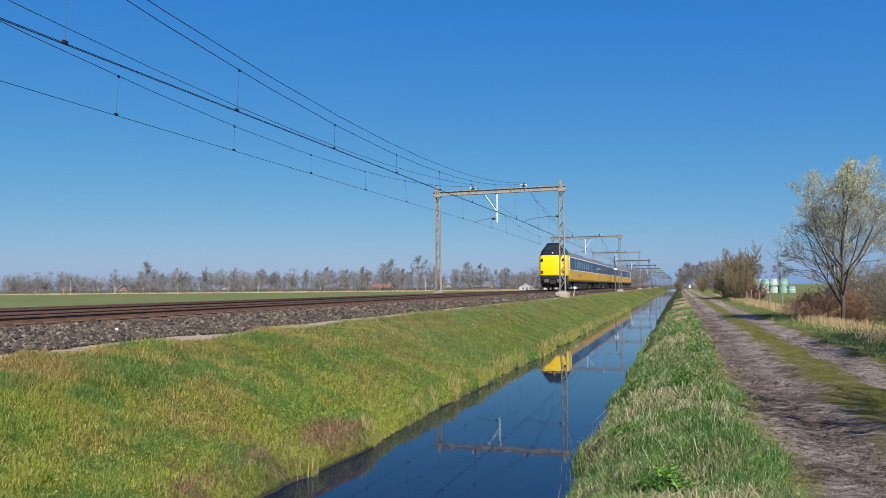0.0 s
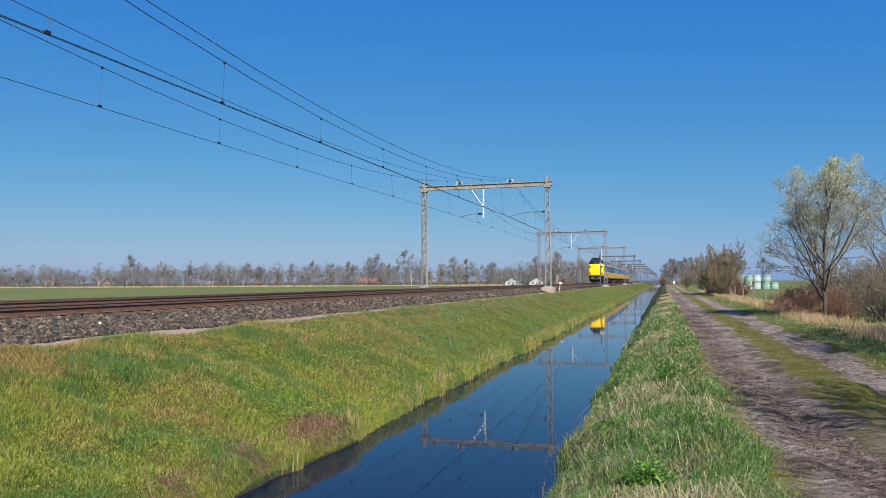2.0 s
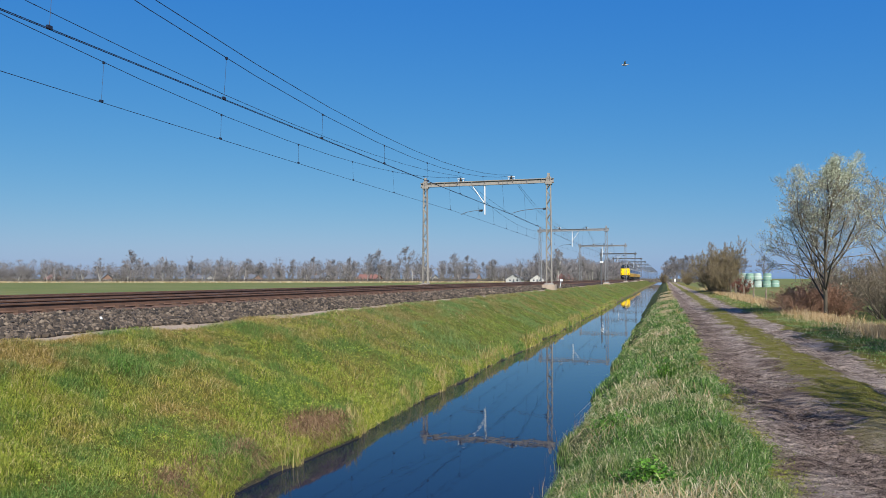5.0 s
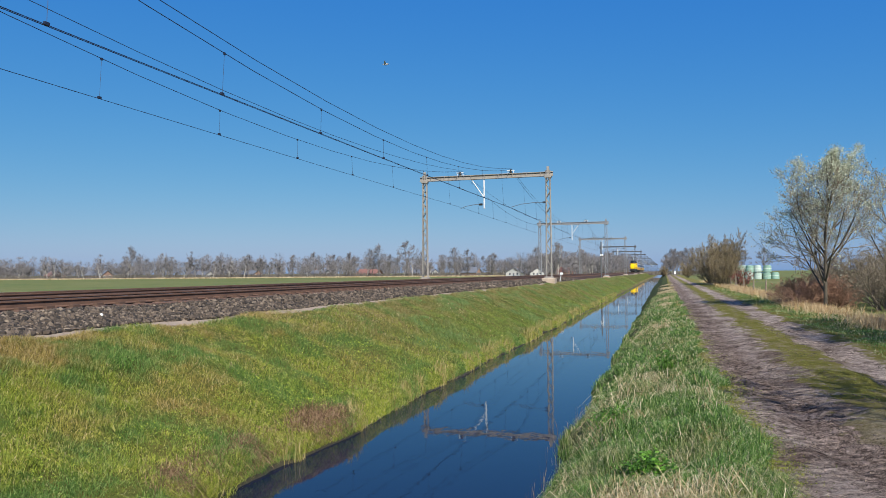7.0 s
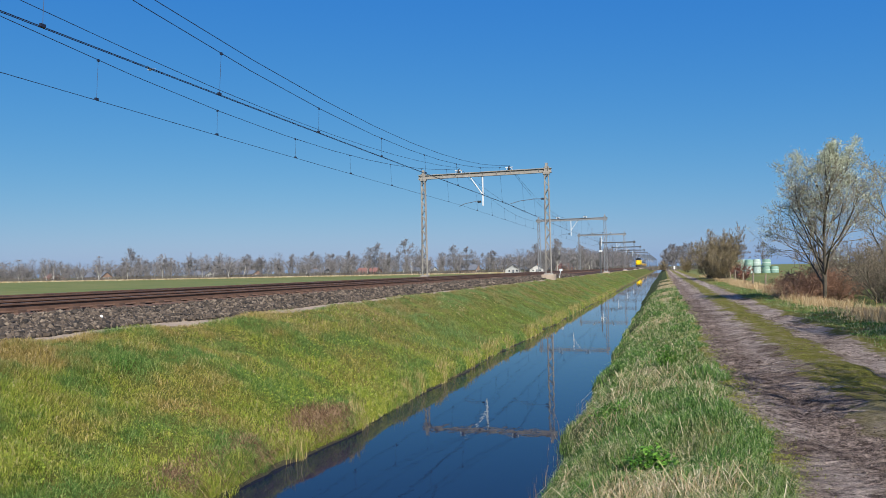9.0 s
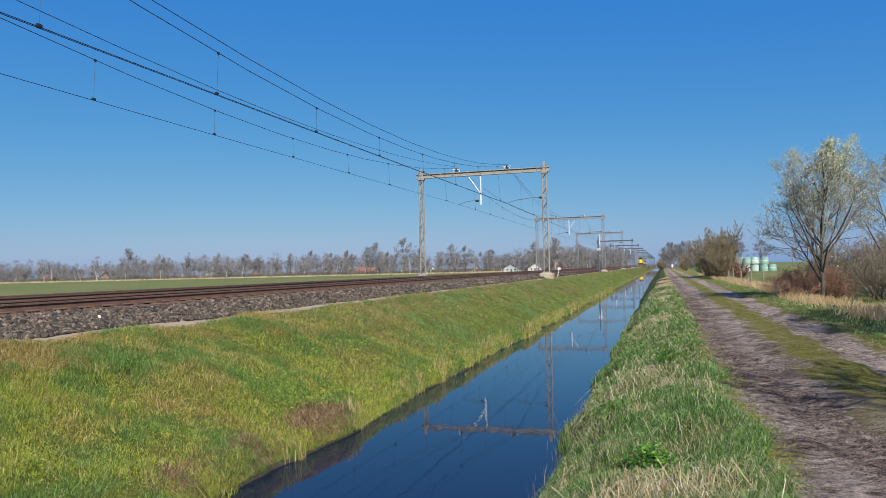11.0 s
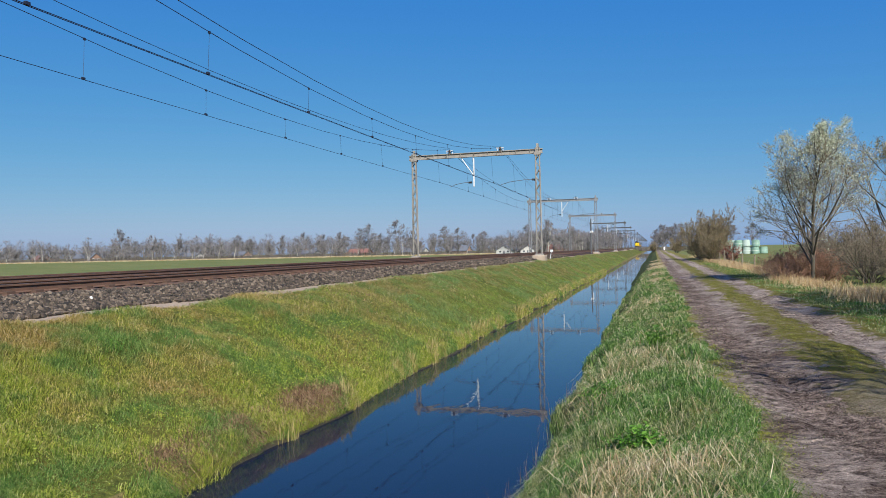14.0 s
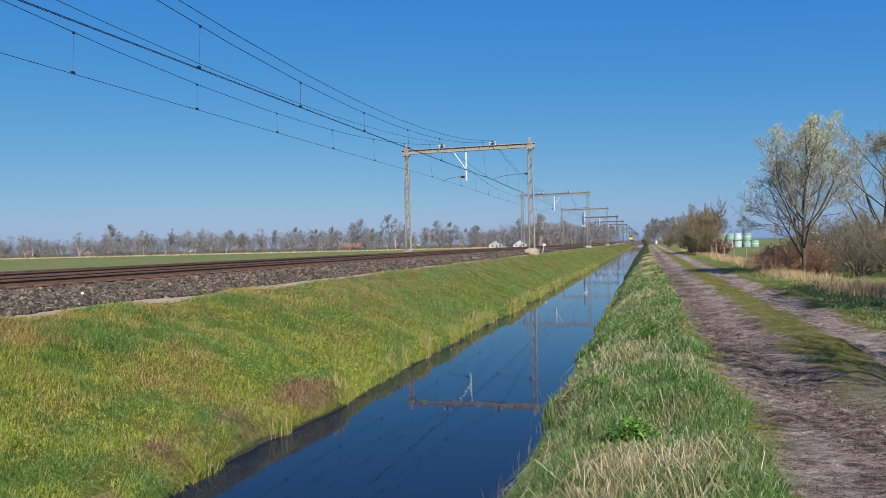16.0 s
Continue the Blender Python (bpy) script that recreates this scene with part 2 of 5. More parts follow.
M_BARK = plain("grey_bark", (0.12, 0.098, 0.072), 0.9, var=0.35, scale=3, bump_s=0.5)
M_BARK_DUSK = plain("dark_willow_bark", (0.075, 0.062, 0.045), 0.9, var=0.4, scale=3, bump_s=0.5)
# distance haze is put into this bark colour: paler and greyer than near bark
M_BARK_HAZE = plain("hazed_far_bark", (0.15, 0.135, 0.125), 0.9, var=0.3, scale=2, bump_s=0.0)
M_BIRCH = plain("birch_bark", (0.36, 0.335, 0.30), 0.85, var=0.3, scale=2, bump_s=0.0)
M_TWIG = island("twigs", [(0.0, (0.115, 0.09, 0.062)), (1.0, (0.26, 0.215, 0.15))], 0.85)
# the far twigs carry painted haze too, greyer than the near ones
M_TWIG_HAZE = island("hazed_far_twigs", [(0.0, (0.125, 0.117, 0.12)), (1.0, (0.23, 0.213, 0.21))], 0.9)
M_HEDGE = island("far_hedge_twigs", [(0.0, (0.05, 0.045, 0.04)), (0.7, (0.12, 0.105, 0.09)), (1.0, (0.20, 0.17, 0.13))], 0.9)
M_WRAP_PALE = plain("pale_bale_wrap", (0.38, 0.47, 0.42), 0.4, var=0.12, scale=2, bump_s=0.3)
M_TWIG_OLIVE = island("olive_twigs", [(0.0, (0.16, 0.122, 0.065)), (1.0, (0.33, 0.26, 0.15))], 0.85)
M_TWIG_RED = island("red_twigs", [(0.0, (0.17, 0.09, 0.058)), (1.0, (0.38, 0.22, 0.14))], 0.85)
M_RED_LEAF = island("red_leaves", [(0.0, (0.17, 0.06, 0.045)), (1.0, (0.28, 0.12, 0.09))], 0.7, 0.2)
M_CLOVER = island("clover_leaves", [(0.0, (0.10, 0.18, 0.02)), (0.5, (0.30, 0.39, 0.04)), (1.0, (0.50, 0.55, 0.08))], 0.5, 0.25)
M_CATKIN = island("willow_catkins", [(0.0, (0.32, 0.345, 0.21)), (0.6, (0.50, 0.52, 0.36)), (1.0, (0.70, 0.71, 0.56))], 0.7, 0.3)
M_BUD = island("opening_buds", [(0.0, (0.11, 0.12, 0.055)), (0.6, (0.20, 0.20, 0.10)), (1.0, (0.36, 0.34, 0.19))], 0.7, 0.3)
M_STEEL_TAN = plain("weathered_tan_steel", (0.25, 0.232, 0.205), 0.7, var=0.3, scale=2.5)
M_STEEL_PALE = plain("weathered_pale_grey_steel", (0.20, 0.21, 0.22), 0.65, var=0.25, scale=2.5)
M_STEEL_GREY = plain("galvanised_dark_steel", (0.11, 0.115, 0.12), 0.6, 0.3, var=0.25)
M_ARM = plain("pale_painted_tube", (0.55, 0.58, 0.60), 0.5, var=0.1)
M_CONCRETE = plain("rusty_stained_concrete", (0.36, 0.29, 0.22), 0.9, var=0.25, scale=2, bump_s=0.4)
M_SLEEPER = plain("rust_dusted_sleeper", (0.09, 0.052, 0.036), 0.95, var=0.35, scale=3, bump_s=0.5)
M_RAIL = plain("rusty_rail_side", (0.13, 0.07, 0.045), 0.8, var=0.35, scale=3, bump_s=0.2)
M_RAILTOP = plain("worn_rail_head", (0.22, 0.165, 0.13), 0.5, 0.4, var=0.2)
M_WIRE = plain("dark_copper_wire", (0.012, 0.016, 0.032), 0.5, 0.0, var=0.1, bump_s=0)
M_PORCELAIN = plain("insulator_glaze", (0.55, 0.60, 0.66), 0.3, var=0.15)
M_DARK = plain("black_underframe", (0.018, 0.017, 0.016), 0.7, var=0.4)
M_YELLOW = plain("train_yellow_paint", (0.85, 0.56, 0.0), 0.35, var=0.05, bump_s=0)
# the flanks and doors: darker and more orange than the nose yellow
M_YELLOW_SIDE = plain("darker_train_yellow", (0.56, 0.31, 0.02), 0.5, var=0.12, bump_s=0)
M_BLUE = plain("train_blue_paint", (0.026, 0.042, 0.10), 0.35, var=0.12, bump_s=0)
M_WHITE = plain("white_stripe_paint", (0.75, 0.75, 0.72), 0.5, var=0.08, bump_s=0)
M_ROOF = plain("sooty_grey_roof", (0.13, 0.135, 0.14), 0.7, var=0.25)
M_BLACK = plain("glossy_black_cab", (0.015, 0.016, 0.018), 0.25, var=0.2, bump_s=0)
M_GLASS = plain("tinted_train_glass", (0.02, 0.025, 0.03), 0.08, var=0.2, bump_s=0)
M_PANE = plain("dark_window_pane", (0.05, 0.06, 0.07), 0.15, var=0.2, bump_s=0)
M_LAMP = plain("red_tail_lens", (0.4, 0.02, 0.01), 0.2, var=0.1, bump_s=0)
M_WHEEL = plain("wheel_steel", (0.06, 0.05, 0.045), 0.5, 0.6, var=0.3)
M_WRAP = plain("mint_bale_wrap", (0.23, 0.36, 0.29), 0.4, var=0.12, scale=2, bump_s=0.3)
M_WOOD = plain("weathered_post_wood", (0.24, 0.19, 0.14), 0.9, var=0.3)
M_FEATHER = plain("grey_white_feathers", (0.34, 0.34, 0.35), 0.8, var=0.15, bump_s=0)
M_WALL_W = plain("white_render_wall", (0.46, 0.45, 0.43), 0.9, var=0.08)
M_WALL_B = plain("brown_brick_wall", (0.30, 0.19, 0.14), 0.9, var=0.2)
M_TILE_D = plain("dark_roof_tile", (0.12, 0.13, 0.15), 0.8, var=0.2)
M_TILE_R = plain("red_roof_tile", (0.20, 0.095, 0.075), 0.8, var=0.2)


# ---- mesh helpers ----
def mesh_np(name, verts, faces, mats, idx=None, smooth=False):
    """A mesh out of arrays: verts (n,3), faces (k,3 or 4)."""
    me = bpy.data.meshes.new(name)
    faces = np.asarray(faces, np.int32)
    k, s = faces.shape
    me.vertices.add(len(verts))
    me.vertices.foreach_set("co", np.asarray(verts, np.float32).ravel())
    me.loops.add(k * s)
    me.loops.foreach_set("vertex_index", faces.ravel())
    me.polygons.add(k)
    me.polygons.foreach_set("loop_start", np.arange(0, k * s, s, dtype=np.int32))
    me.polygons.foreach_set("loop_total", np.full(k, s, np.int32))
    for m in mats:
        me.materials.append(m)
    if idx is not None:
        me.polygons.foreach_set("material_index", np.asarray(idx, np.int32))
    me.polygons.foreach_set("use_smooth", np.full(k, smooth))
    me.update(calc_edges=True)
    return me


def part(name, bm, mat, parent=None, label=""):
    """Links a bmesh (or a finished mesh) as one object under its thing."""
    if isinstance(bm, bpy.types.Mesh):
        me = bm
    else:
        me = bpy.data.meshes.new(name)
        bm.to_mesh(me)
        bm.free()
    if not me.materials:
        for m in (mat if isinstance(mat, (list, tuple)) else [mat]):
            me.materials.append(m)
    ob = new(name, me)
    ob.parent = parent
    return tagged(ob, label)


def box(bm, x0, x1, y0, y1, z0, z1, bev=0.0, mi=0):
    r = bmesh.ops.create_cube(bm, size=1, matrix=Matrix.LocRotScale(((x0 + x1) / 2, (y0 + y1) / 2, (z0 + z1) / 2), None, (x1 - x0, y1 - y0, z1 - z0)))
    for f in {f for v in r["verts"] for f in v.link_faces}:
        f.material_index = mi
    if bev:
        bmesh.ops.bevel(bm, geom=list({e for v in r["verts"] for e in v.link_edges}), offset=bev, segments=1, affect='EDGES')
    return bm


def boxes(*rows, bev=0.0):
    bm = bmesh.new()
    for r in rows:
        box(bm, *r, bev=bev)
    return bm


def rod(bm, a, b, r, n=8, r2=None):
    a, b = Vector(a), Vector(b)
    d = b - a
    m = Matrix.Translation((a + b) / 2) @ d.to_track_quat('Z', 'Y').to_matrix().to_4x4()
    bmesh.ops.create_cone(bm, cap_ends=True, segments=n, radius1=r, radius2=r if r2 is None else r2, depth=d.length, matrix=m)
    return bm


def prism(profile, y0, y1, mi=None):
    """A profile in x, z drawn out along y."""
    bm = bmesh.new()
    a = [bm.verts.new((x, y0, z)) for x, z in profile]
    b = [bm.verts.new((x, y1, z)) for x, z in profile]
    k = len(profile)
    for i in range(k):
        bm.faces.new((a[i], a[(i + 1) % k], b[(i + 1) % k], b[i]))
    bm.faces.new(a[::-1])
    bm.faces.new(b)
    bmesh.ops.recalc_face_normals(bm, faces=bm.faces)
    return bm


def tubes(name, lines, mats, idx=None, sides=4):
    """Tapered tubes along polylines [(points (k,3), radii (k,)), ...], all in one mesh."""
    V, Q, I, base = [], [], [], 0
    ang = np.arange(sides) * 2 * np.pi / sides
    for li, (p, r) in enumerate(lines):
        p = np.asarray(p, float)
        t = np.gradient(p, axis=0)
        t /= np.linalg.norm(t, axis=1)[:, None] + 1e-9
        ref = np.where(np.abs(t[:, 2:3]) > 0.9, np.array([[1.0, 0, 0]]), np.array([[0, 0, 1.0]]))
        u = np.cross(t, ref)
        u /= np.linalg.norm(u, axis=1)[:, None] + 1e-9
        w = np.cross(t, u)
        ring = p[:, None] + np.asarray(r)[:, None, None] * (np.cos(ang)[None, :, None] * u[:, None] + np.sin(ang)[None, :, None] * w[:, None])
        k = len(p)
        V.append(ring.reshape(-1, 3))
        i, j = np.meshgrid(np.arange(k - 1), np.arange(sides), indexing="ij")
        q = np.stack([i * sides + j, i * sides + (j + 1) % sides, (i + 1) * sides + (j + 1) % sides, (i + 1) * sides + j], -1).reshape(-1, 4) + base
        Q.append(q)
        if idx is not None:
            I.append(np.full(len(q), idx[li]))
        base += k * sides
    return mesh_np(name, np.concatenate(V), np.concatenate(Q), mats, np.concatenate(I) if idx is not None else None, True)


def thing(name, m, label, category, group="", kind=""):
    ob = new(name)
    ob.matrix_basis = m
    return tagged(ob, label, category, group, kind)


# ---- ground ----
def vnoise(x, y, seed=0):
    """Smooth value noise on arrays, -1 to 1."""
    xi, yi = np.floor(x).astype(np.int64), np.floor(y).astype(np.int64)
    fx, fy = x - xi, y - yi
    fx, fy = fx * fx * (3 - 2 * fx), fy * fy * (3 - 2 * fy)

    def h(a, b):
        v = (a * 374761393 + b * 668265263 + seed * 974634777) & 0x7fffffff
        v = ((v ^ (v >> 13)) * 1274126177) & 0x7fffffff
        return (v ^ (v >> 16)) % 65536 / 32768.0 - 1
    return (h(xi, yi) * (1 - fx) + h(xi + 1, yi) * fx) * (1 - fy) + (h(xi, yi + 1) * (1 - fx) + h(xi + 1, yi + 1) * fx) * fy


PROFILE_X = [-3000, -40, -22.5, -21, -19.2, -18.4, -17.4, -10.35, -8.95, -8.4, -7.5, -5.75, -5.22, -5.06, -4.98, -4.93, -4.7, -4.2, -2.3, -1.62, -1.42, -1.2, -0.95, -0.5, 0.6, 1.0, 1.4, 1.9, 2.3, 2.75, 3.15, 3.6, 5.0, 6.2, 8.0, 14.0, 40.0, 3000]
PROFILE_Z = [0.9, 0.9, 0.85, 0.95, 1.6, 1.75, 1.98, 1.98, 1.76, 1.70, 1.42, 0.55, 0.35, 0.2, 0.0, -0.12, -0.35, -0.7, -0.7, -0.3, 0.0, 0.2, 0.47, 0.8, 1.02, 1.0, 0.98, 1.04, 1.07, 1.04, 0.99, 1.05, 1.06, 0.95, 0.9, 1.0, 1.1, 1.1]


def churn_x(y):
    """The line along which wheels have churned the soil."""
    return 1.22 + 0.12 * np.clip(11.2 - y, -1, 6)


def ground_z(x, y):
    z = np.interp(x, PROFILE_X, PROFILE_Z)
    bank = np.interp(x, [-8.9, -8.3, -5.6, -5.05, -2.1, -1.2, 0.4, 0.8, 5, 9], [0, 1, 1, 0.4, 0.3, 1, 1, 0.35, 0.6, 0.5])
    z = z + bank * (0.07 * vnoise(x * 0.9, y * 0.6, 1) + 0.065 * vnoise(x * 2.3, y * 1.7, 2) + 0.018 * vnoise(x * 6, y * 6, 3))
    track = np.interp(x, [0.6, 0.9, 3.5, 3.8], [0, 1, 1, 0])
    churn = np.exp(-((x - churn_x(y)) / 0.34) ** 2) * np.interp(y, [4, 13, 18], [1, 1, 0.2])
    z = z + churn * (0.03 * vnoise(x * 5, y * 7, 15) + 0.028 * vnoise(x * 10, y * 11, 16) - 0.015)
    return z + track * (0.03 * vnoise(x * 2.6, y * 1.2, 5) + 0.02 * vnoise(x * 2.6, y * 5, 6) + 0.016 * vnoise(x * 6, y * 7, 7) + 0.008 * vnoise(x * 13, y * 14, 8))


def shore(y, side):
    """How far the waterline wanders in and out."""
    wide = -0.0035 * np.clip(y - 8, 0, 100) if side else 0.0
    return wide + 0.10 * vnoise(y * 0.35, y * 0 + side, 11) + 0.06 * vnoise(y * 1.3, y * 0 + side, 12) + 0.035 * vnoise(y * 4.0, y * 0 + side, 13)


def build_ground():
    xs = np.unique(np.concatenate([[-3000, -1200, -500, -200, -100, -60, -40, -30], np.arange(-24, -8.9, 0.5), np.arange(-8.95, -5.3, 0.2), np.arange(-5.3, -4.1, 0.05), np.arange(-4.1, -2.2, 0.4), np.arange(-2.2, 0.5, 0.1), np.arange(0.5, 3.9, 0.07), np.arange(4, 9, 0.25), [10, 12, 14, 20, 30, 40, 80, 200, 500, 1200, 3000]]))
    ys = np.concatenate([[-400, -150, -60, -20, -8], np.arange(-2, 3, 0.5), np.arange(3, 20, 0.07), np.arange(20, 30, 0.12), np.arange(30, 70, 0.35), np.arange(70, 160, 1.2), np.geomspace(160, 4000, 45)])
    X, Y = np.meshgrid(xs, ys, indexing="ij")
    w = np.interp(X, [-5.7, -5.15, -4.2, -2.3, -1.42, -0.8], [0, 1, 0.2, 0.2, 1, 0])
    Xs = X + w * np.where(X < -3.4, shore(Y, 0), shore(Y, 40))
    Z = ground_z(X, Y)
    a, b = X.shape
    i, j = np.meshgrid(np.arange(a - 1), np.arange(b - 1), indexing="ij")
    q = np.stack([i * b + j, (i + 1) * b + j, (i + 1) * b + j + 1, i * b + j + 1], -1).reshape(-1, 4)
    xm = ((xs[:-1] + xs[1:]) / 2)[i.ravel()]
    idx = np.select([xm < -19.2, xm < -8.95, xm < -8.58, xm < -5.2, xm < -4.98, xm < -1.45, xm < 0.35, xm < 5.2], [0, 1, 2, 3, 7, 4, 5, 6], 0)
    me = mesh_np("ground", np.stack([Xs, Y, Z], -1).reshape(-1, 3), q, [M_FIELD, M_BALLAST, M_SAND, M_BANK, M_MUD, M_VERGE, M_PATH, M_LIP], idx, True)
    tagged(new("ground", me), "flat farmland with railway embankment, grassy ditch banks and rutted sandy track", "ground", kind="structure")
    wv = [(-5.6, -400, 0), (-1.3, -400, 0), (-1.3, 4000, 0), (-5.6, 4000, 0)]
    tagged(new("water", mesh_np("water", np.array(wv), [(0, 1, 2, 3)], [M_WATER])), "still dark ditch water mirroring the blue sky", "water", kind="structure")


build_ground()


# ---- railway ----
RAIL_Z, NEAR_X, FAR_X = 2.19, -11.85, -16.1
PORTAL_STEP = 58.0


def rail_mesh():
    p = [(-0.075, 0), (0.075, 0), (0.075, 0.012), (0.012, 0.03), (0.01, 0.115), (0.036, 0.125), (0.036, 0.158), (-0.036, 0.158), (-0.036, 0.125), (-0.01, 0.115), (-0.012, 0.03), (-0.075, 0.012)]
    bm = prism(p, -60, 2500)
    for f in bm.faces:
        f.material_index = 1 if f.normal.z > 0.9 and f.calc_center_median().z > 0.15 else 0
    me = bpy.data.meshes.new("rail")
    bm.to_mesh(me)
    bm.free()
    me.materials.append(M_RAIL)
    me.materials.append(M_RAILTOP)
    return me


def sleeper_bm():
    bm = bmesh.new()
    box(bm, -1.3, 1.3, -0.13, 0.13, -0.16, 0.0, 0.02)
    for sx in (-1, 1):
        for dx in (-0.16, 0.16):
            box(bm, sx * 0.7525 + dx - 0.05, sx * 0.7525 + dx + 0.05, -0.09, 0.09, -0.005, 0.05)
    return bm


def build_tracks():
    rail = rail_mesh()
    bm = sleeper_bm()
    sl = bpy.data.meshes.new("sleeper")
    bm.to_mesh(sl)
    bm.free()
    sl.materials.append(M_SLEEPER)
    for x in (NEAR_X, FAR_X):
        t = thing("railway_track", pose(x, 0, RAIL_Z - 0.158), "rusty rails on rust-dusted sleepers in stone ballast", "railway track", "railway tracks", "structure")
        for dx in (-0.7525, 0.7525):
            r = part("rail", rail, None, t, "rusty steel rail with a worn head")
            r.location.x = dx
        for k in range(300):
            s = part("sleeper", sl, None, t)
            s.location = (0, 4 + 0.62 * k, -0.012 + random.uniform(-0.004, 0.004))
        v = np.array([(a, b, c) for a in (-1.3, 1.3) for b in (-0.13, 0.13) for c in (-0.16, -0.01)])
        f = np.array([(0, 1, 3, 2), (4, 6, 7, 5), (0, 4, 5, 1), (2, 3, 7, 6), (1, 5, 7, 3)])
        n = 700
        off = 4 + 0.62 * (300 + np.arange(n))
        V = (v[None] + np.stack([0 * off, off, 0 * off], -1)[:, None]).reshape(-1, 3)
        F = (f[None] + 8 * np.arange(n)[:, None, None]).reshape(-1, 4)
        tagged(part("far_sleepers", mesh_np("far_sleepers", V, F, [M_SLEEPER]), None, t), kind="stuff")


def leg_bm(h):
    """A lattice leg: two channels joined by zigzag flats, on two faces."""
    bm = bmesh.new()
    for s in (-1, 1):
        w0, w1 = 0.21, 0.15
        for yy in (-0.13, 0.13):
            rod(bm, (s * w0, yy, 0), (s * w1, yy, h), 0.04, 4)
        box(bm, s * (w0 + w1) / 2 - 0.012, s * (w0 + w1) / 2 + 0.012, -0.13, 0.13, 0.1, h)
    n = 13
    for k in range(n):
        z0, z1 = 0.25 + (h - 0.7) * k / n, 0.25 + (h - 0.7) * (k + 1) / n
        s = 1 if k % 2 else -1
        for yy in (-0.14, 0.14):
            rod(bm, (s * 0.19, yy, z0), (-s * 0.19, yy, z1), 0.028, 4)
    box(bm, -0.27, 0.27, -0.2, 0.2, h - 0.62, h - 0.36, 0.015)
    box(bm, -0.1, 0.1, -0.1, 0.1, h - 0.4, h + 0.3, 0.01)
    box(bm, -0.34, 0.34, -0.24, 0.24, -0.06, 0.06, 0.01)
    return bm


def insulator_bm(x, z):
    bm = bmesh.new()
    for k in range(4):
        bmesh.ops.create_cone(bm, cap_ends=True, segments=10, radius1=0.13 - 0.012 * k, radius2=0.07, depth=0.07, matrix=Matrix.Translation((x, 0, z + 0.05 + 0.075 * k)))
    return bm


def saddle_bm(x, z):
    bm = bmesh.new()
    for s in (-0.28, 0.28):
        rod(bm, (x + s, 0, z - 0.35), (x + s * 0.7, 0, z), 0.03, 6)
    box(bm, x - 0.3, x + 0.3, -0.06, 0.06, z - 0.03, z + 0.03)
    return bm


def build_portal(steel, label, mirrored):
    xl, xr, zb, foot = -19.2, -8.83, 10.46, 2.2
    p = thing("catenary_portal", pose(0, PORTAL_STEP, 0), label, "overhead line portal", "portals along the railway")
    for x in (xl, xr):
        leg = part("leg", leg_bm(zb + 0.3 - foot), steel, p, "lattice steel leg")
        leg.location = (x, 0, foot)
    part("foundation", box(bmesh.new(), xl - 0.5, xl + 0.5, -0.5, 0.5, 1.35, foot - 0.06, 0.04), M_CONCRETE, p, "stained concrete footing")
    part("foundation", box(bmesh.new(), xr - 0.52, xr + 0.52, -0.5, 0.5, 1.45, foot - 0.06, 0.04), M_CONCRETE, p, "stained concrete footing")
    bm = bmesh.new()
    for z0, z1 in ((zb - 0.19, zb - 0.13), (zb + 0.13, zb + 0.19)):
        box(bm, xl - 0.42, xr + 0.42, -0.12, 0.12, z0, z1, 0.008)
    box(bm, xl - 0.4, xr + 0.4, -0.025, 0.025, zb - 0.14, zb + 0.14)
    for k in range(9):
        x = xl + (xr - xl) * (k + 0.5) / 9
        box(bm, x - 0.02, x + 0.02, -0.11, 0.11, zb - 0.13, zb + 0.13)
    part("beam", bm, steel, p, "long riveted steel crossbeam")
    for x in (FAR_X, NEAR_X):
        part("saddle", saddle_bm(x, zb + 0.42), M_ARM, p, "pale bracket over the beam")
        part("insulator", insulator_bm(x, zb + 0.2), M_DARK, p, "dark ribbed insulator")
    bm = bmesh.new()
    xd = -14.08
    box(bm, xd - 0.06, xd + 0.06, -0.05, 0.05, 7.85, zb - 0.15, 0.01)
    rod(bm, (xd - (-1.05 if mirrored else 1.05), 0, zb - 0.2), (xd, 0, 8.75), 0.042, 8)
    part("drop_post", bm, M_ARM, p, "pale hanging post with a slanting brace")
    for x, hx in ((FAR_X, xd), (NEAR_X, xr)):
        bm = bmesh.new()
        pts = [Vector((hx - 0.15, 0, 8.2)), Vector((hx + (x - hx) * 0.35, 0, 8.22)), Vector((hx + (x - hx) * 0.75, 0, 8.1)), Vector((x, 0, 7.9))]
        for a, b in zip(pts, pts[1:]):
            rod(bm, a, b, 0.022, 6)
        part("registration_arm", bm, M_STEEL_GREY, p, "thin curved steady arm")
        bm = bmesh.new()
        for k in range(4):
            rod(bm, (hx - 0.16 - 0.08 * k, 0, 8.2), (hx - 0.21 - 0.08 * k, 0, 8.2), 0.09, 8)
        part("insulator", bm, M_DARK, p)
    return p


def build_portals():
    tan = build_portal(M_STEEL_TAN, "weathered tan lattice steel portal spanning both tracks", False)
    pale = build_portal(M_STEEL_PALE, "weathered pale grey lattice steel portal spanning both tracks", True)
    pale.matrix_basis = pose(0.12, PORTAL_STEP * 2, -0.2)
    copy_thing(pale, pose(0.1, PORTAL_STEP * 3, -0.2))
    copy_thing(tan, pose(0, 0, 0))
    grey = build_portal(M_STEEL_GREY, "dark grey lattice steel portal spanning both tracks", True)
    grey.matrix_basis = pose(0.1, PORTAL_STEP * 4, -0.2)
    for k in range(5, 17):
        copy_thing(grey, pose(0.1, PORTAL_STEP * k, -0.2))


def wire(name, pts, r, parent, label=""):
    return part(name, tubes(name, [(pts, np.full(len(pts), r))], [M_WIRE], None, 5), None, parent, label)


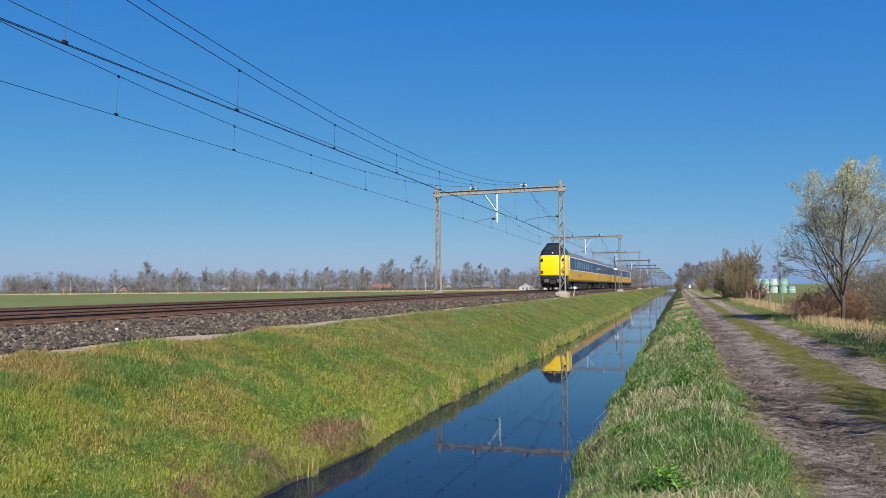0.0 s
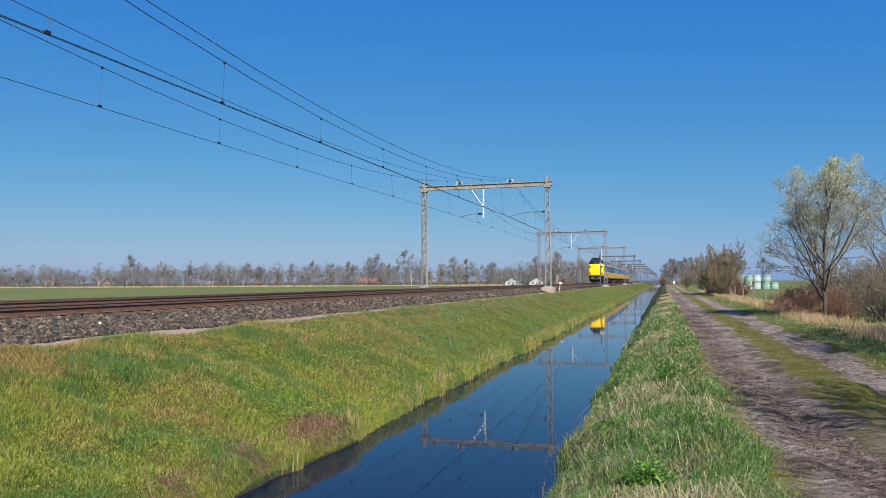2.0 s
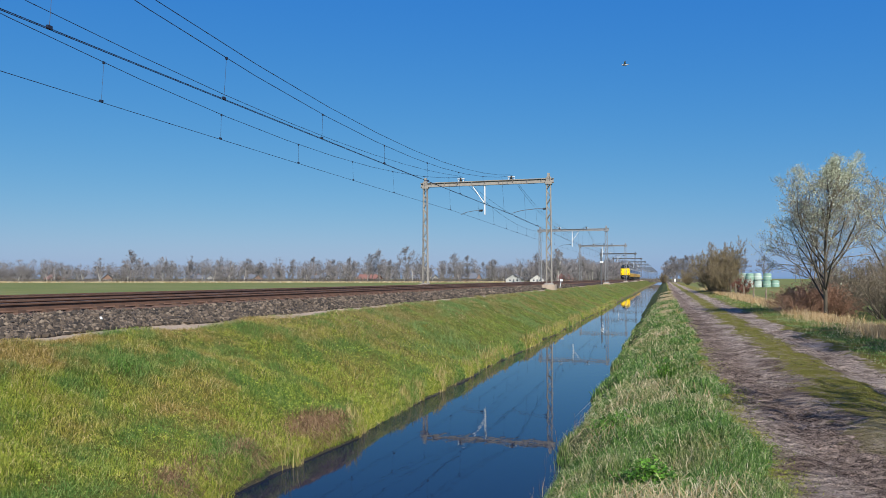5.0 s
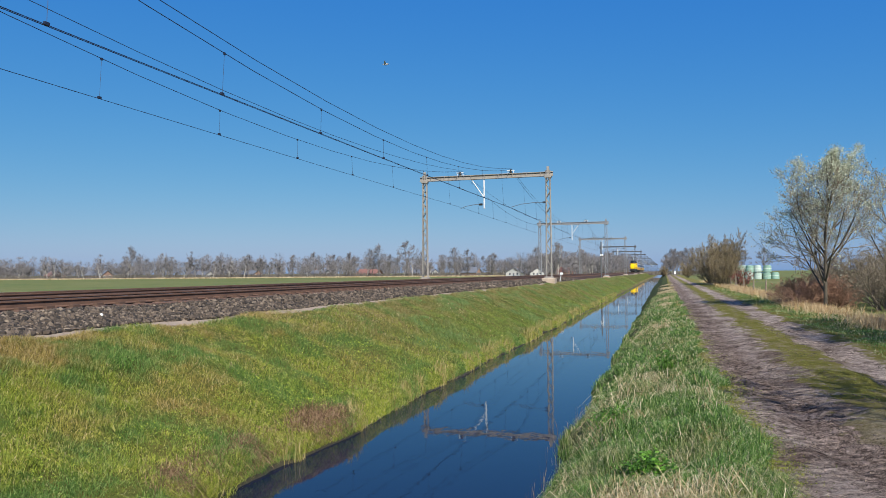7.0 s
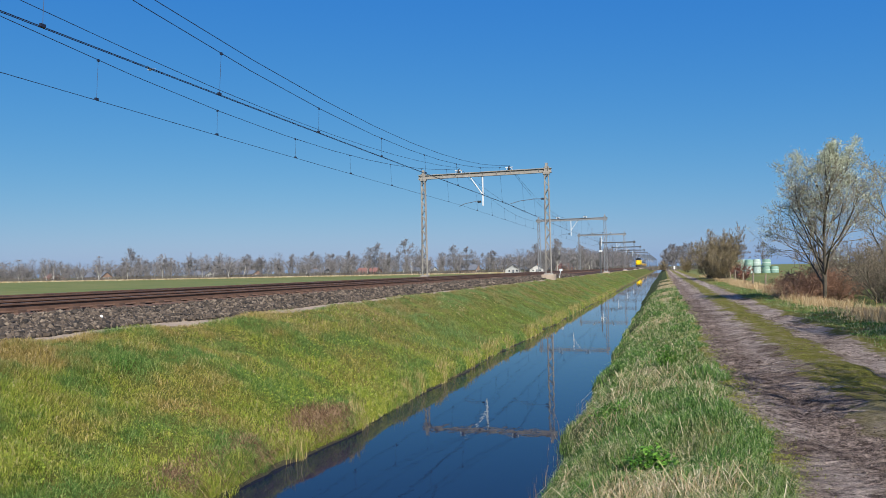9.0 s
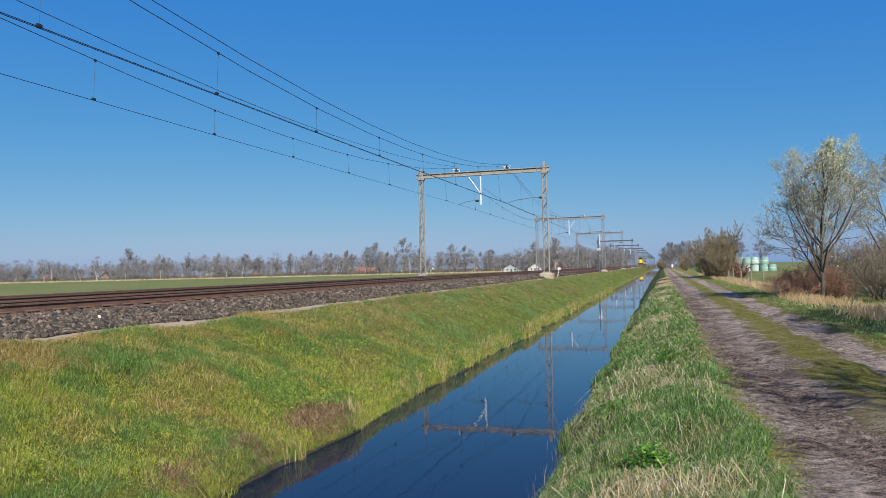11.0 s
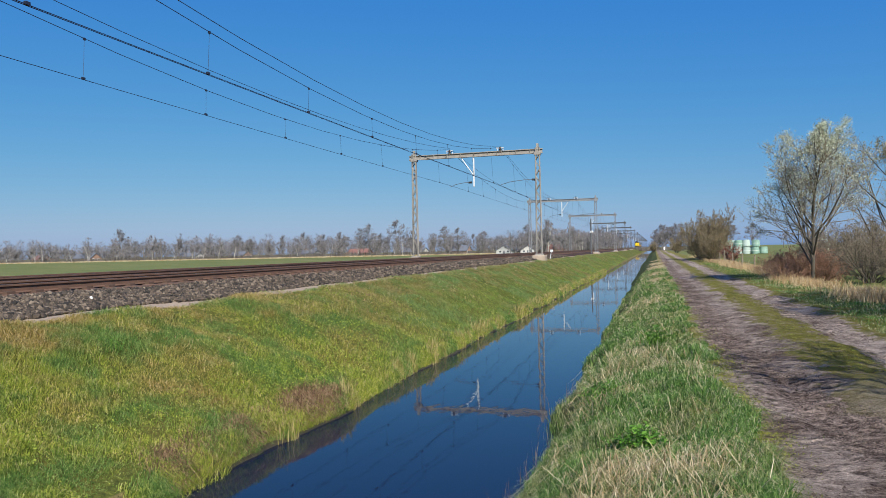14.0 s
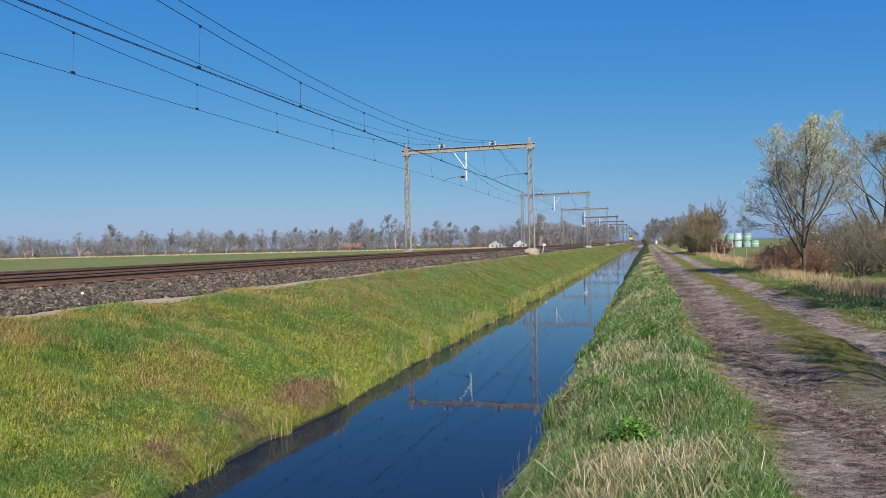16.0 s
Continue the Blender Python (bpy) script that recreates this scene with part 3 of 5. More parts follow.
def build_wires():
    for x, zc, zm, zf, zs in ((FAR_X, 7.92, 8.80, 9.62, 11.0), (NEAR_X, 7.70, 8.52, 8.9, 10.95)):
        t = thing("overhead_line", pose(0, 0, 0), "dark contact wire hung by droppers under sagging carrier cables", "overhead wire", "overhead lines")
        spans = range(-1, 14)
        con, mes, fee = [], [], []
        for s in spans:
            for k in range(12):
                u = k / 12
                y = (s + u) * PORTAL_STEP
                drop = -0.2 if s >= 2 else (-0.2 * u if s == 1 else 0)
                par = (2 * u - 1) ** 2
                stag = 0.18 * (1 - 2 * abs((s + u) % 2 - 1))
                con.append((x + stag, y, zc + drop + 0.12 * par * 0.4))
                mes.append((x, y, zm + (zs - zm) * par + drop))
                fee.append((x + 0.04, y, zf + (zs + 0.08 - zf) * par + drop))
        for dx in (-0.03, 0.03) if x == NEAR_X else (0.0,):
            wire("contact_wire", np.array(con) + (dx, 0, 0), 0.010, t)
        wire("messenger_wire", np.array(mes), 0.011, t)
        wire("feeder_wire", np.array(fee), 0.011, t)
        con, mes = np.array(con), np.array(mes)
        for s in range(-1, 6):
            for k in range(9):
                y = s * PORTAL_STEP + 5.6 + 6.1 * k
                if y > (s + 1) * PORTAL_STEP - 3:
                    continue
                a = [np.interp(y, con[:, 1], con[:, c]) for c in (0, 2)]
                b = [np.interp(y, mes[:, 1], mes[:, c]) for c in (0, 2)]
                bm = rod(bmesh.new(), (a[0], y, a[1] + 0.02), (b[0], y, b[1]), 0.006, 4)
                box(bm, a[0] - 0.03, a[0] + 0.03, y - 0.06, y + 0.06, a[1], a[1] + 0.07)
                box(bm, b[0] - 0.02, b[0] + 0.02, y - 0.04, y + 0.04, b[1] - 0.05, b[1] + 0.02)
                part("dropper", bm, M_WIRE, t)


build_tracks()
build_portals()
build_wires()


def build_trackside():
    s = thing("track_sign", pose(-8.75, 63.5, 1.95, 0, 0, -15), "small leaning white trackside marker on a post", "sign")
    part("post", rod(bmesh.new(), (0, 0, -0.2), (0.16, 0, 0.6), 0.03, 8), M_ARM, s)
    bm = boxes((0.02, 0.3, -0.02, 0.02, 0.42, 0.62), bev=0.008)
    part("plate", bm, M_WHITE, s, "white enamel plate")
    m = thing("plate_mast", pose(-9.25, 113, 1.9), "slim dark mast with a white plate beside the track", "mast")
    part("mast", rod(bmesh.new(), (0, 0, -0.3), (0, 0, 5.2), 0.09, 10), M_STEEL_GREY, m)
    part("plate", boxes((-0.15, 0.3, -0.2, -0.17, 3.1, 3.36), bev=0.01), M_WHITE, m, "white plate")
    part("marks", boxes((-0.05, 0.2, -0.206, -0.201, 3.19, 3.26)), M_DARK, m, "dark bar of unreadable writing")
    v = thing("field_valve", pose(-25.5, 33.5, 0.85), "low yellowish marker stump in the meadow", "marker")
    part("stump", rod(bmesh.new(), (0, 0, 0), (0, 0, 0.55), 0.09, 8), M_STEEL_TAN, v)
    part("cap", boxes((-0.22, 0.22, -0.1, 0.1, 0.5, 0.68), bev=0.02), M_YELLOW, v)


    g = thing("track_board", pose(2.6, 210, 0.95), "small white board on a post at the track's end", "sign")
    part("post", rod(bmesh.new(), (0, 0, -0.2), (0, 0, 1.5), 0.05, 8), M_WOOD, g)
    part("plate", boxes((-0.22, 0.22, -0.09, -0.05, 0.8, 1.6), bev=0.01), M_WHITE, g, "white painted board")


build_trackside()


# ---- train ----
SIDE = [(1.32, 0.95), (1.395, 1.12), (1.40, 2.08), (1.385, 3.32), (1.30, 3.58), (1.02, 3.83), (0.55, 3.97), (0.0, 4.02)]


def shell(pts, y0, y1):
    """Both flanks (or the roof) between two heights of the body profile, 6 cm thick."""
    bm = bmesh.new()
    for s in (-1, 1):
        o = [(s * x, z) for x, z in pts]
        i = [(s * max(x - 0.06, 0), z - (0.05 if z > 3.3 else 0)) for x, z in pts]
        k = len(pts)
        ring = o + i[::-1]
        a = [bm.verts.new((x, y0, z)) for x, z in ring]
        b = [bm.verts.new((x, y1, z)) for x, z in ring]
        for q in range(len(ring)):
            w = (q + 1) % len(ring)
            bm.faces.new((a[q], a[w], b[w], b[q]))
        bm.faces.new(a[::-1])
        bm.faces.new(b)
    bmesh.ops.recalc_face_normals(bm, faces=bm.faces)
    return bm


def pane_bm(s, y0, y1, z0, z1, proud=0.012):
    x = s * (1.40 + proud)
    return box(bmesh.new(), min(x, x - s * 0.03), max(x, x - s * 0.03), y0, y1, z0, z1, 0.008)


def bogie(train, y):
    bm = bmesh.new()
    for s in (-1, 1):
        box(bm, s * 1.02 - 0.08, s * 1.02 + 0.08, y - 1.75, y + 1.75, 0.42, 0.68, 0.03)
        for dy in (-1.25, 1.25):
            box(bm, s * 1.08 - 0.1, s * 1.08 + 0.1, y + dy - 0.22, y + dy + 0.22, 0.3, 0.62, 0.04)
            rod(bm, (s * 1.05, y + dy - 0.38, 0.6), (s * 1.05, y + dy - 0.38, 0.86), 0.1, 8)
        rod(bm, (s * 1.05, y, 0.66), (s * 1.05, y, 0.95), 0.2, 10)
    box(bm, -0.9, 0.9, y - 0.3, y + 0.3, 0.5, 0.8, 0.03)
    b = part("bogie", bm, M_DARK, train, "grimy black bogie frame")
    for dy in (-1.25, 1.25):
        for s in (-1, 1):
            w = bmesh.new()
            rod(w, (s * 0.7, y + dy, 0.46), (s * 0.83, y + dy, 0.46), 0.46, 20)
            rod(w, (s * 0.83, y + dy, 0.46), (s * 0.9, y + dy, 0.46), 0.16, 12)
            part("wheel", w, M_WHEEL, b)
        part("axle", rod(bmesh.new(), (-0.7, y + dy, 0.46), (0.7, y + dy, 0.46), 0.08, 10), M_WHEEL, b)


def nose(train, y, face):
    """The high-cab end; face -1 looks back, +1 ahead."""
    def loft(rows, mat, name, label, parent=train, smooth=False):
        bm = bmesh.new()
        rings = [[bm.verts.new((x, y - face * yy, z)) for x, yy, z in r] for r in rows]
        for a, b in zip(rings, rings[1:]):
            for i in range(len(a) - 1):
                bm.faces.new((a[i], a[i + 1], b[i + 1], b[i]))
        bmesh.ops.recalc_face_normals(bm, faces=bm.faces)
        return part(name, bm, mat, parent, label)

    def plan(half, inset, depth, z, n=6):
        """A rounded front edge: flat in the middle, curving back into the flanks."""
        pts = [(-half, depth, z)]
        for k in range(n + 1):
            a = k / n * math.pi / 2
            pts.append((-(half - 0.34 + 0.34 * math.cos(a)), inset + 0.5 * (1 - math.sin(a)), z))
        pts.append((0.0, inset - 0.05, z))
        return pts + [(-px, py, pz) for px, py, pz in pts[-2::-1]]
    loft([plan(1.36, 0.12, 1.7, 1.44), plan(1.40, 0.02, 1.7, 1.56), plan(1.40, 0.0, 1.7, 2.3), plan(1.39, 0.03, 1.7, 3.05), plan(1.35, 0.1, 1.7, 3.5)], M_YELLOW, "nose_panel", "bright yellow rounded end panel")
    loft([plan(1.14, 0.42, 1.7, 0.3), plan(1.3, 0.2, 1.7, 0.62), plan(1.34, 0.1, 1.7, 1.1), plan(1.35, 0.14, 1.7, 1.44)], M_BLACK, "bumper", "black bumper skirt")
    top = [[(-1.35, 1.9, 3.5)] + plan(1.345, 0.12, 1.9, 3.5)[1:-1] + [(1.35, 1.9, 3.5)],
           [(-1.16, 2.2, 4.02)] + [(px * 0.89, py + 0.22, 4.0) for px, py, _ in plan(1.35, 0.12, 1.9, 0)[1:-1]] + [(1.16, 2.2, 4.02)],
           [(-0.72, 2.3, 4.6)] + [(px * 0.56, py + 0.62, 4.6) for px, py, _ in plan(1.35, 0.12, 1.9, 0)[1:-1]] + [(0.72, 2.3, 4.6)]]
    loft(top, M_BLACK, "cab", "raised black cab hood")
    bm = bmesh.new()
    prof = [(-0.72, 4.6), (-0.58, 4.72), (0.58, 4.72), (0.72, 4.6), (1.14, 4.02), (1.3, 3.52), (-1.3, 3.52), (-1.14, 4.02)]
    y0, y1 = y - face * 0.74, y - face * 5.2
    a = [bm.verts.new((px, y0 if pz > 4.2 else y - face * 1.9, pz)) for px, pz in prof]
    b = [bm.verts.new((px * 0.8, y1, 3.9 + (pz - 3.5) * 0.1)) for px, pz in prof]
    for q in range(8):
        bm.faces.new((a[q], a[(q + 1) % 8], b[(q + 1) % 8], b[q]))
    bm.faces.new(a)
    bm.faces.new(b[::-1])
    bmesh.ops.recalc_face_normals(bm, faces=bm.faces)
    part("cab_roof", bm, M_ROOF, train, "sloping dark grey cab roof")
    bm = bmesh.new()
    v = [bm.verts.new((px, y - face * py, pz)) for px, py, pz in ((-0.88, 0.32, 4.04), (0.88, 0.32, 4.04), (0.66, 0.66, 4.5), (-0.66, 0.66, 4.5))]
    bm.faces.new(v)
    r = bmesh.ops.extrude_face_region(bm, geom=bm.faces[:])
    for q in r["geom"]:
        if isinstance(q, bmesh.types.BMVert):
            q.co.y += face * 0.04
    bmesh.ops.recalc_face_normals(bm, faces=bm.faces)
    part("windscreen", bm, M_GLASS, train, "dark cab windscreen")
    for s in (-1, 1):
        for z, mat, lab in ((1.82, M_BLACK, "dark lamp housing"), (3.02, M_BLACK, "dark vent")):
            h = part("lamp_housing", boxes((s * 1.06 - 0.13, s * 1.06 + 0.13, y - face * 0.12 - 0.14, y - face * 0.12 + 0.14, z - 0.16, z + 0.16), bev=0.04), mat, train, lab)
            if z < 2:
                part("tail_lamp", rod(bmesh.new(), (s * 1.06, y - face * 0.0, z), (s * 1.06, y + face * 0.05, z), 0.08, 12), M_LAMP, h, "red tail lens")
        part("bumper_recess", boxes((s * 0.62 - 0.24, s * 0.62 + 0.24, y + face * 0.02 - 0.05, y + face * 0.02 + 0.05, 0.78, 1.12), bev=0.04), M_STEEL_GREY, train, "grey recessed bumper panel")
    part("coupler", boxes((-0.3, 0.3, min(y + face * 0.12, y - face * 0.5), max(y + face * 0.12, y - face * 0.5), 0.62, 1.0), bev=0.05), M_WHEEL, train, "automatic coupler")
    part("headlamp", rod(bmesh.new(), (0, y - face * 0.2, 3.72), (0, y - face * 0.02, 3.72), 0.07, 12), M_PORCELAIN, train, "round central lamp")


def build_train():
    t = thing("train", pose(NEAR_X, 71.6, RAIL_Z), "four-car yellow and dark blue electric intercity train", "train")
    L, gap = 24.6, 0.45
    for c in range(4):
        y0, y1 = c * (L + gap), c * (L + gap) + L
        a, b = y0 + (1.6 if c == 0 else 0), y1 - (1.6 if c == 3 else 0)
        low = part("lower_panel", shell(SIDE[:3], a, b), M_YELLOW_SIDE, t, "darker orange-yellow lower side panel")
        blue0, blue1 = a + (0.5 if c == 0 else 0), b - (0.5 if c == 3 else 0)
        up = part("upper_panel", shell(SIDE[2:4], blue0, blue1), M_BLUE, t, "dark blue window band")
        for s in (-1, 1):
            if c in (0, 3):
                ye = blue0 if c == 0 else blue1
                part("stripe", boxes((s * 1.40 - 0.012, s * 1.40 + 0.012, ye - 0.05, ye + 0.05, 2.1, 3.36), bev=0.004), M_WHITE, t, "white edge of the blue band")
            part("stripe", boxes((s * 1.40 - 0.008, s * 1.40 + 0.012, a, b, 2.05, 2.11)), M_WHITE, t, "thin pale line above the yellow")
        if c == 0:
            part("corner_panel", shell(SIDE[2:4], a - 0.02, blue0), M_YELLOW, t, "yellow body corner")
        if c == 3:
            part("corner_panel", shell(SIDE[2:4], blue1, b + 0.02), M_YELLOW, t, "yellow body corner")
        part("roof", shell(SIDE[3:], a, b), M_ROOF, t, "sooty grey ribbed roof")
        part("floor_pan", boxes((-1.3, 1.3, a, b, 0.86, 1.0)), M_DARK, t)
        if c < 3:
            part("gangway", boxes((-1.15, 1.15, y1 - 0.02, y1 + gap + 0.02, 0.9, 3.7), bev=0.05), M_DARK, t, "black rubber gangway bellows")
            for ye in (y1 - 0.03, y1 + gap + 0.03):
                part("end_wall", boxes((-1.33, 1.33, ye - 0.03, ye + 0.03, 0.95, 3.6)), M_DARK, t)
        for s in (-1, 1):
            part("stripe", boxes((s * 1.375 - 0.02, s * 1.375 + 0.022, blue0, blue1, 3.33, 3.42)), M_WHITE, t, "thin white stripe under the roof")
            doors = (y0 + 5.4, y1 - 4.2) if c in (0, 3) else (y0 + 1.2, y1 - 2.2)
            for yd in doors:
                d = part("door", pane_bm(s, yd, yd + 1.1, 1.05, 2.04, 0.006), M_YELLOW_SIDE, t, "darker orange-yellow passenger door, blue above")
                part("upper_leaf", pane_bm(s, yd, yd + 1.1, 2.12, 3.2, 0.006), M_BLUE, d, "blue upper half of the door")
                part("window", pane_bm(s, yd + 0.25, yd + 0.85, 2.2, 3.0, 0.014), M_GLASS, d)
            y = doors[0] + 1.9
            while y + 1.5 < doors[1] - 0.5:
                part("window", pane_bm(s, y, y + 1.45, 2.3, 3.05), M_GLASS, up, "tinted window")
                y += 1.95
            for yv in (doors[0] + 3.2, doors[0] + 4.4):
                part("mark", pane_bm(s, yv, yv + 0.55, 1.45, 1.8, 0.006), M_BLUE, low, "dark blue panel mark")
            bm = bmesh.new()
            rnd = random.Random(c * 2 + s)
            y = y0 + 6.3
            while y < y1 - 6.5:
                w = rnd.uniform(0.7, 1.9)
                box(bm, s * 0.9 - 0.28, s * 0.9 + 0.28, y, y + w, rnd.uniform(0.3, 0.5), 0.88, 0.03)
                y += w + rnd.uniform(0.15, 0.5)
            part("equipment_boxes", bm, M_DARK, t, "grimy black underfloor boxes")
        bogie(t, y0 + 3.2)
        bogie(t, y1 - 3.2)
        for k in range(6):
            yy = y0 + 5.5 + k * 2.6
            part("roof_unit", boxes((-0.5, 0.5, yy, yy + 1.5, 3.96, 4.14), bev=0.06), M_ROOF, t, "low grey roof vent")
    nose(t, 0.0, -1)
    nose(t, 4 * L + 3 * gap, 1)
    bm = bmesh.new()
    yp = 2 * (L + gap) + 18
    for s in (-1, 1):
        rod(bm, (s * 0.5, yp, 4.1), (s * 0.4, yp + 1.4, 4.85), 0.04, 6)
        rod(bm, (s * 0.4, yp + 1.4, 4.85), (s * 0.3, yp + 0.2, 5.6), 0.03, 6)
    rod(bm, (-0.85, yp + 0.2, 5.62), (0.85, yp + 0.2, 5.62), 0.04, 6)
    box(bm, -0.7, 0.7, yp - 0.5, yp + 1.6, 4.02, 4.16, 0.03)
    part("pantograph", bm, M_DARK, t, "raised dark pantograph")
    return t


TRAIN = build_train()


# ---- trees ----
def grow(seed, height, stems, levels, spread, kids, droop=0.0, up=0.35, first=0.25, base_r=None, shrink=0.62, wander=0.13, lean=0.5, trunk=0.8, crown=None, ragged=(0.75, 1.12)):
    """Branches as polylines with radii; also the twig ends."""
    rng = np.random.default_rng(seed)
    lines, lvls, tips = [], [], []

    def branch(p, d, length, r, lev):
        n = 5 if lev < 1 else (4 if lev < 2 else (3 if lev < levels - 1 else 2))
        pts, rad = [p], [r]
        d = d / np.linalg.norm(d)
        if crown and (lev > 0 or stems > 1):
            # keep the crown inside a rounded outline: centre height and half-axes
            cz, cw, ch = crown
            limit = rng.uniform(*ragged)
            for _ in range(9):
                e = p + d * length
                if (e[0] ** 2 + e[1] ** 2) / cw ** 2 + (e[2] - cz) ** 2 / ch ** 2 < limit:
                    break
                length *= 0.8
        for k in range(n - 1):
            d = d + rng.normal(0, wander * (1 + 0.4 * lev), 3)
            d[2] += up * 0.25 - droop * 0.2 * lev
            d /= np.linalg.norm(d)
            pts.append(pts[-1] + d * length / (n - 1))
            rad.append(r * (1 - 0.75 * (k + 1) / (n - 1)))
        pts = np.array(pts)
        lines.append((pts, np.array(rad)))
        lvls.append(lev)
        if lev >= levels - 1:
            tips.append(pts)
            return
        m = kids[min(lev, len(kids) - 1)]
        for k in range(m):
            u = first + (1 - first) * (k + rng.uniform(0.2, 1)) / m if lev == 0 else rng.uniform(0.2, 1.0)
            f = u * (n - 1)
            i = min(int(f), n - 2)
            q = pts[i] + (pts[i + 1] - pts[i]) * (f - i)
            dd = (pts[i + 1] - pts[i]) / np.linalg.norm(pts[i + 1] - pts[i])
            side = rng.normal(0, 1, 3)
            side -= dd * side.dot(dd)
            side /= np.linalg.norm(side)
            nd = dd * rng.uniform(0.5, 0.9) + side * spread * rng.uniform(0.6, 1.1)
            branch(q, nd, length * shrink * rng.uniform(0.65, 1.1) * (1.15 - 0.5 * u), max(r * (1 - 0.7 * u) * 0.62, 0.004), lev + 1)
    r0 = base_r or height * 0.016
    for s in range(stems):
        a = 2 * math.pi * (s + rng.uniform(0, 0.7)) / stems
        tip = 0.0 if stems == 1 else lean * rng.uniform(0.05, 1.0) ** 0.7
        off = 0 if stems == 1 else 0.12
        branch(np.array([off * math.cos(a), off * math.sin(a), -0.15]), np.array([tip * math.cos(a), tip * math.sin(a), 1.0]), height * (trunk if stems == 1 else rng.uniform(0.6, 0.8)), r0 * (1 if stems == 1 else 0.75), 0)
    return lines, lvls, tips


def leaves_at(name, tips, per, size, mat, seed, jitter=0.05):
    rng = np.random.default_rng(seed)
    P = np.concatenate([t[np.clip(rng.integers(0, len(t), per), 1, len(t) - 1)] + rng.normal(0, jitter, (per, 3)) for t in tips])
    k = len(P)
    a = rng.normal(0, 1, (k, 3))
    a /= np.linalg.norm(a, axis=1)[:, None]
    b = np.cross(a, rng.normal(0, 1, (k, 3)))
    b /= np.linalg.norm(b, axis=1)[:, None]
    s = size * rng.uniform(0.6, 1.3, (k, 1))
    V = np.stack([P - a * s, P + b * s * 0.5, P + a * s, P - b * s * 0.5], 1).reshape(-1, 3)
    return mesh_np(name, V, np.arange(4 * k).reshape(-1, 4), [mat])


def tree(name, m, label, category, spec, bark, twig, twig_min=0.0, leaf=None, group=""):
    """A trunk with its limbs, and a crown of fine branches and buds."""
    lines, lvls, tips = grow(**spec)
    t = thing(name, m, label, category, group)
    cut = 2
    big = [q for q, l in zip(lines, lvls) if l < cut]
    small = [(p, np.maximum(r, twig_min)) for (p, r), l in zip(lines, lvls) if l >= cut]
    part("trunk", tubes("trunk", big, [bark], None, 6), None, t)
    part("crown", tubes("crown", small, [twig], None, 3), None, t, "bare fine branches")
    if leaf:
        tagged(part("catkin_cover", leaves_at("buds", tips, leaf[0], leaf[1], leaf[2], spec["seed"] + 5, leaf[3] if len(leaf) > 3 else 0.05), None, t, leaf[4] if len(leaf) > 4 else "pale spring catkins"), kind="stuff")
    return t


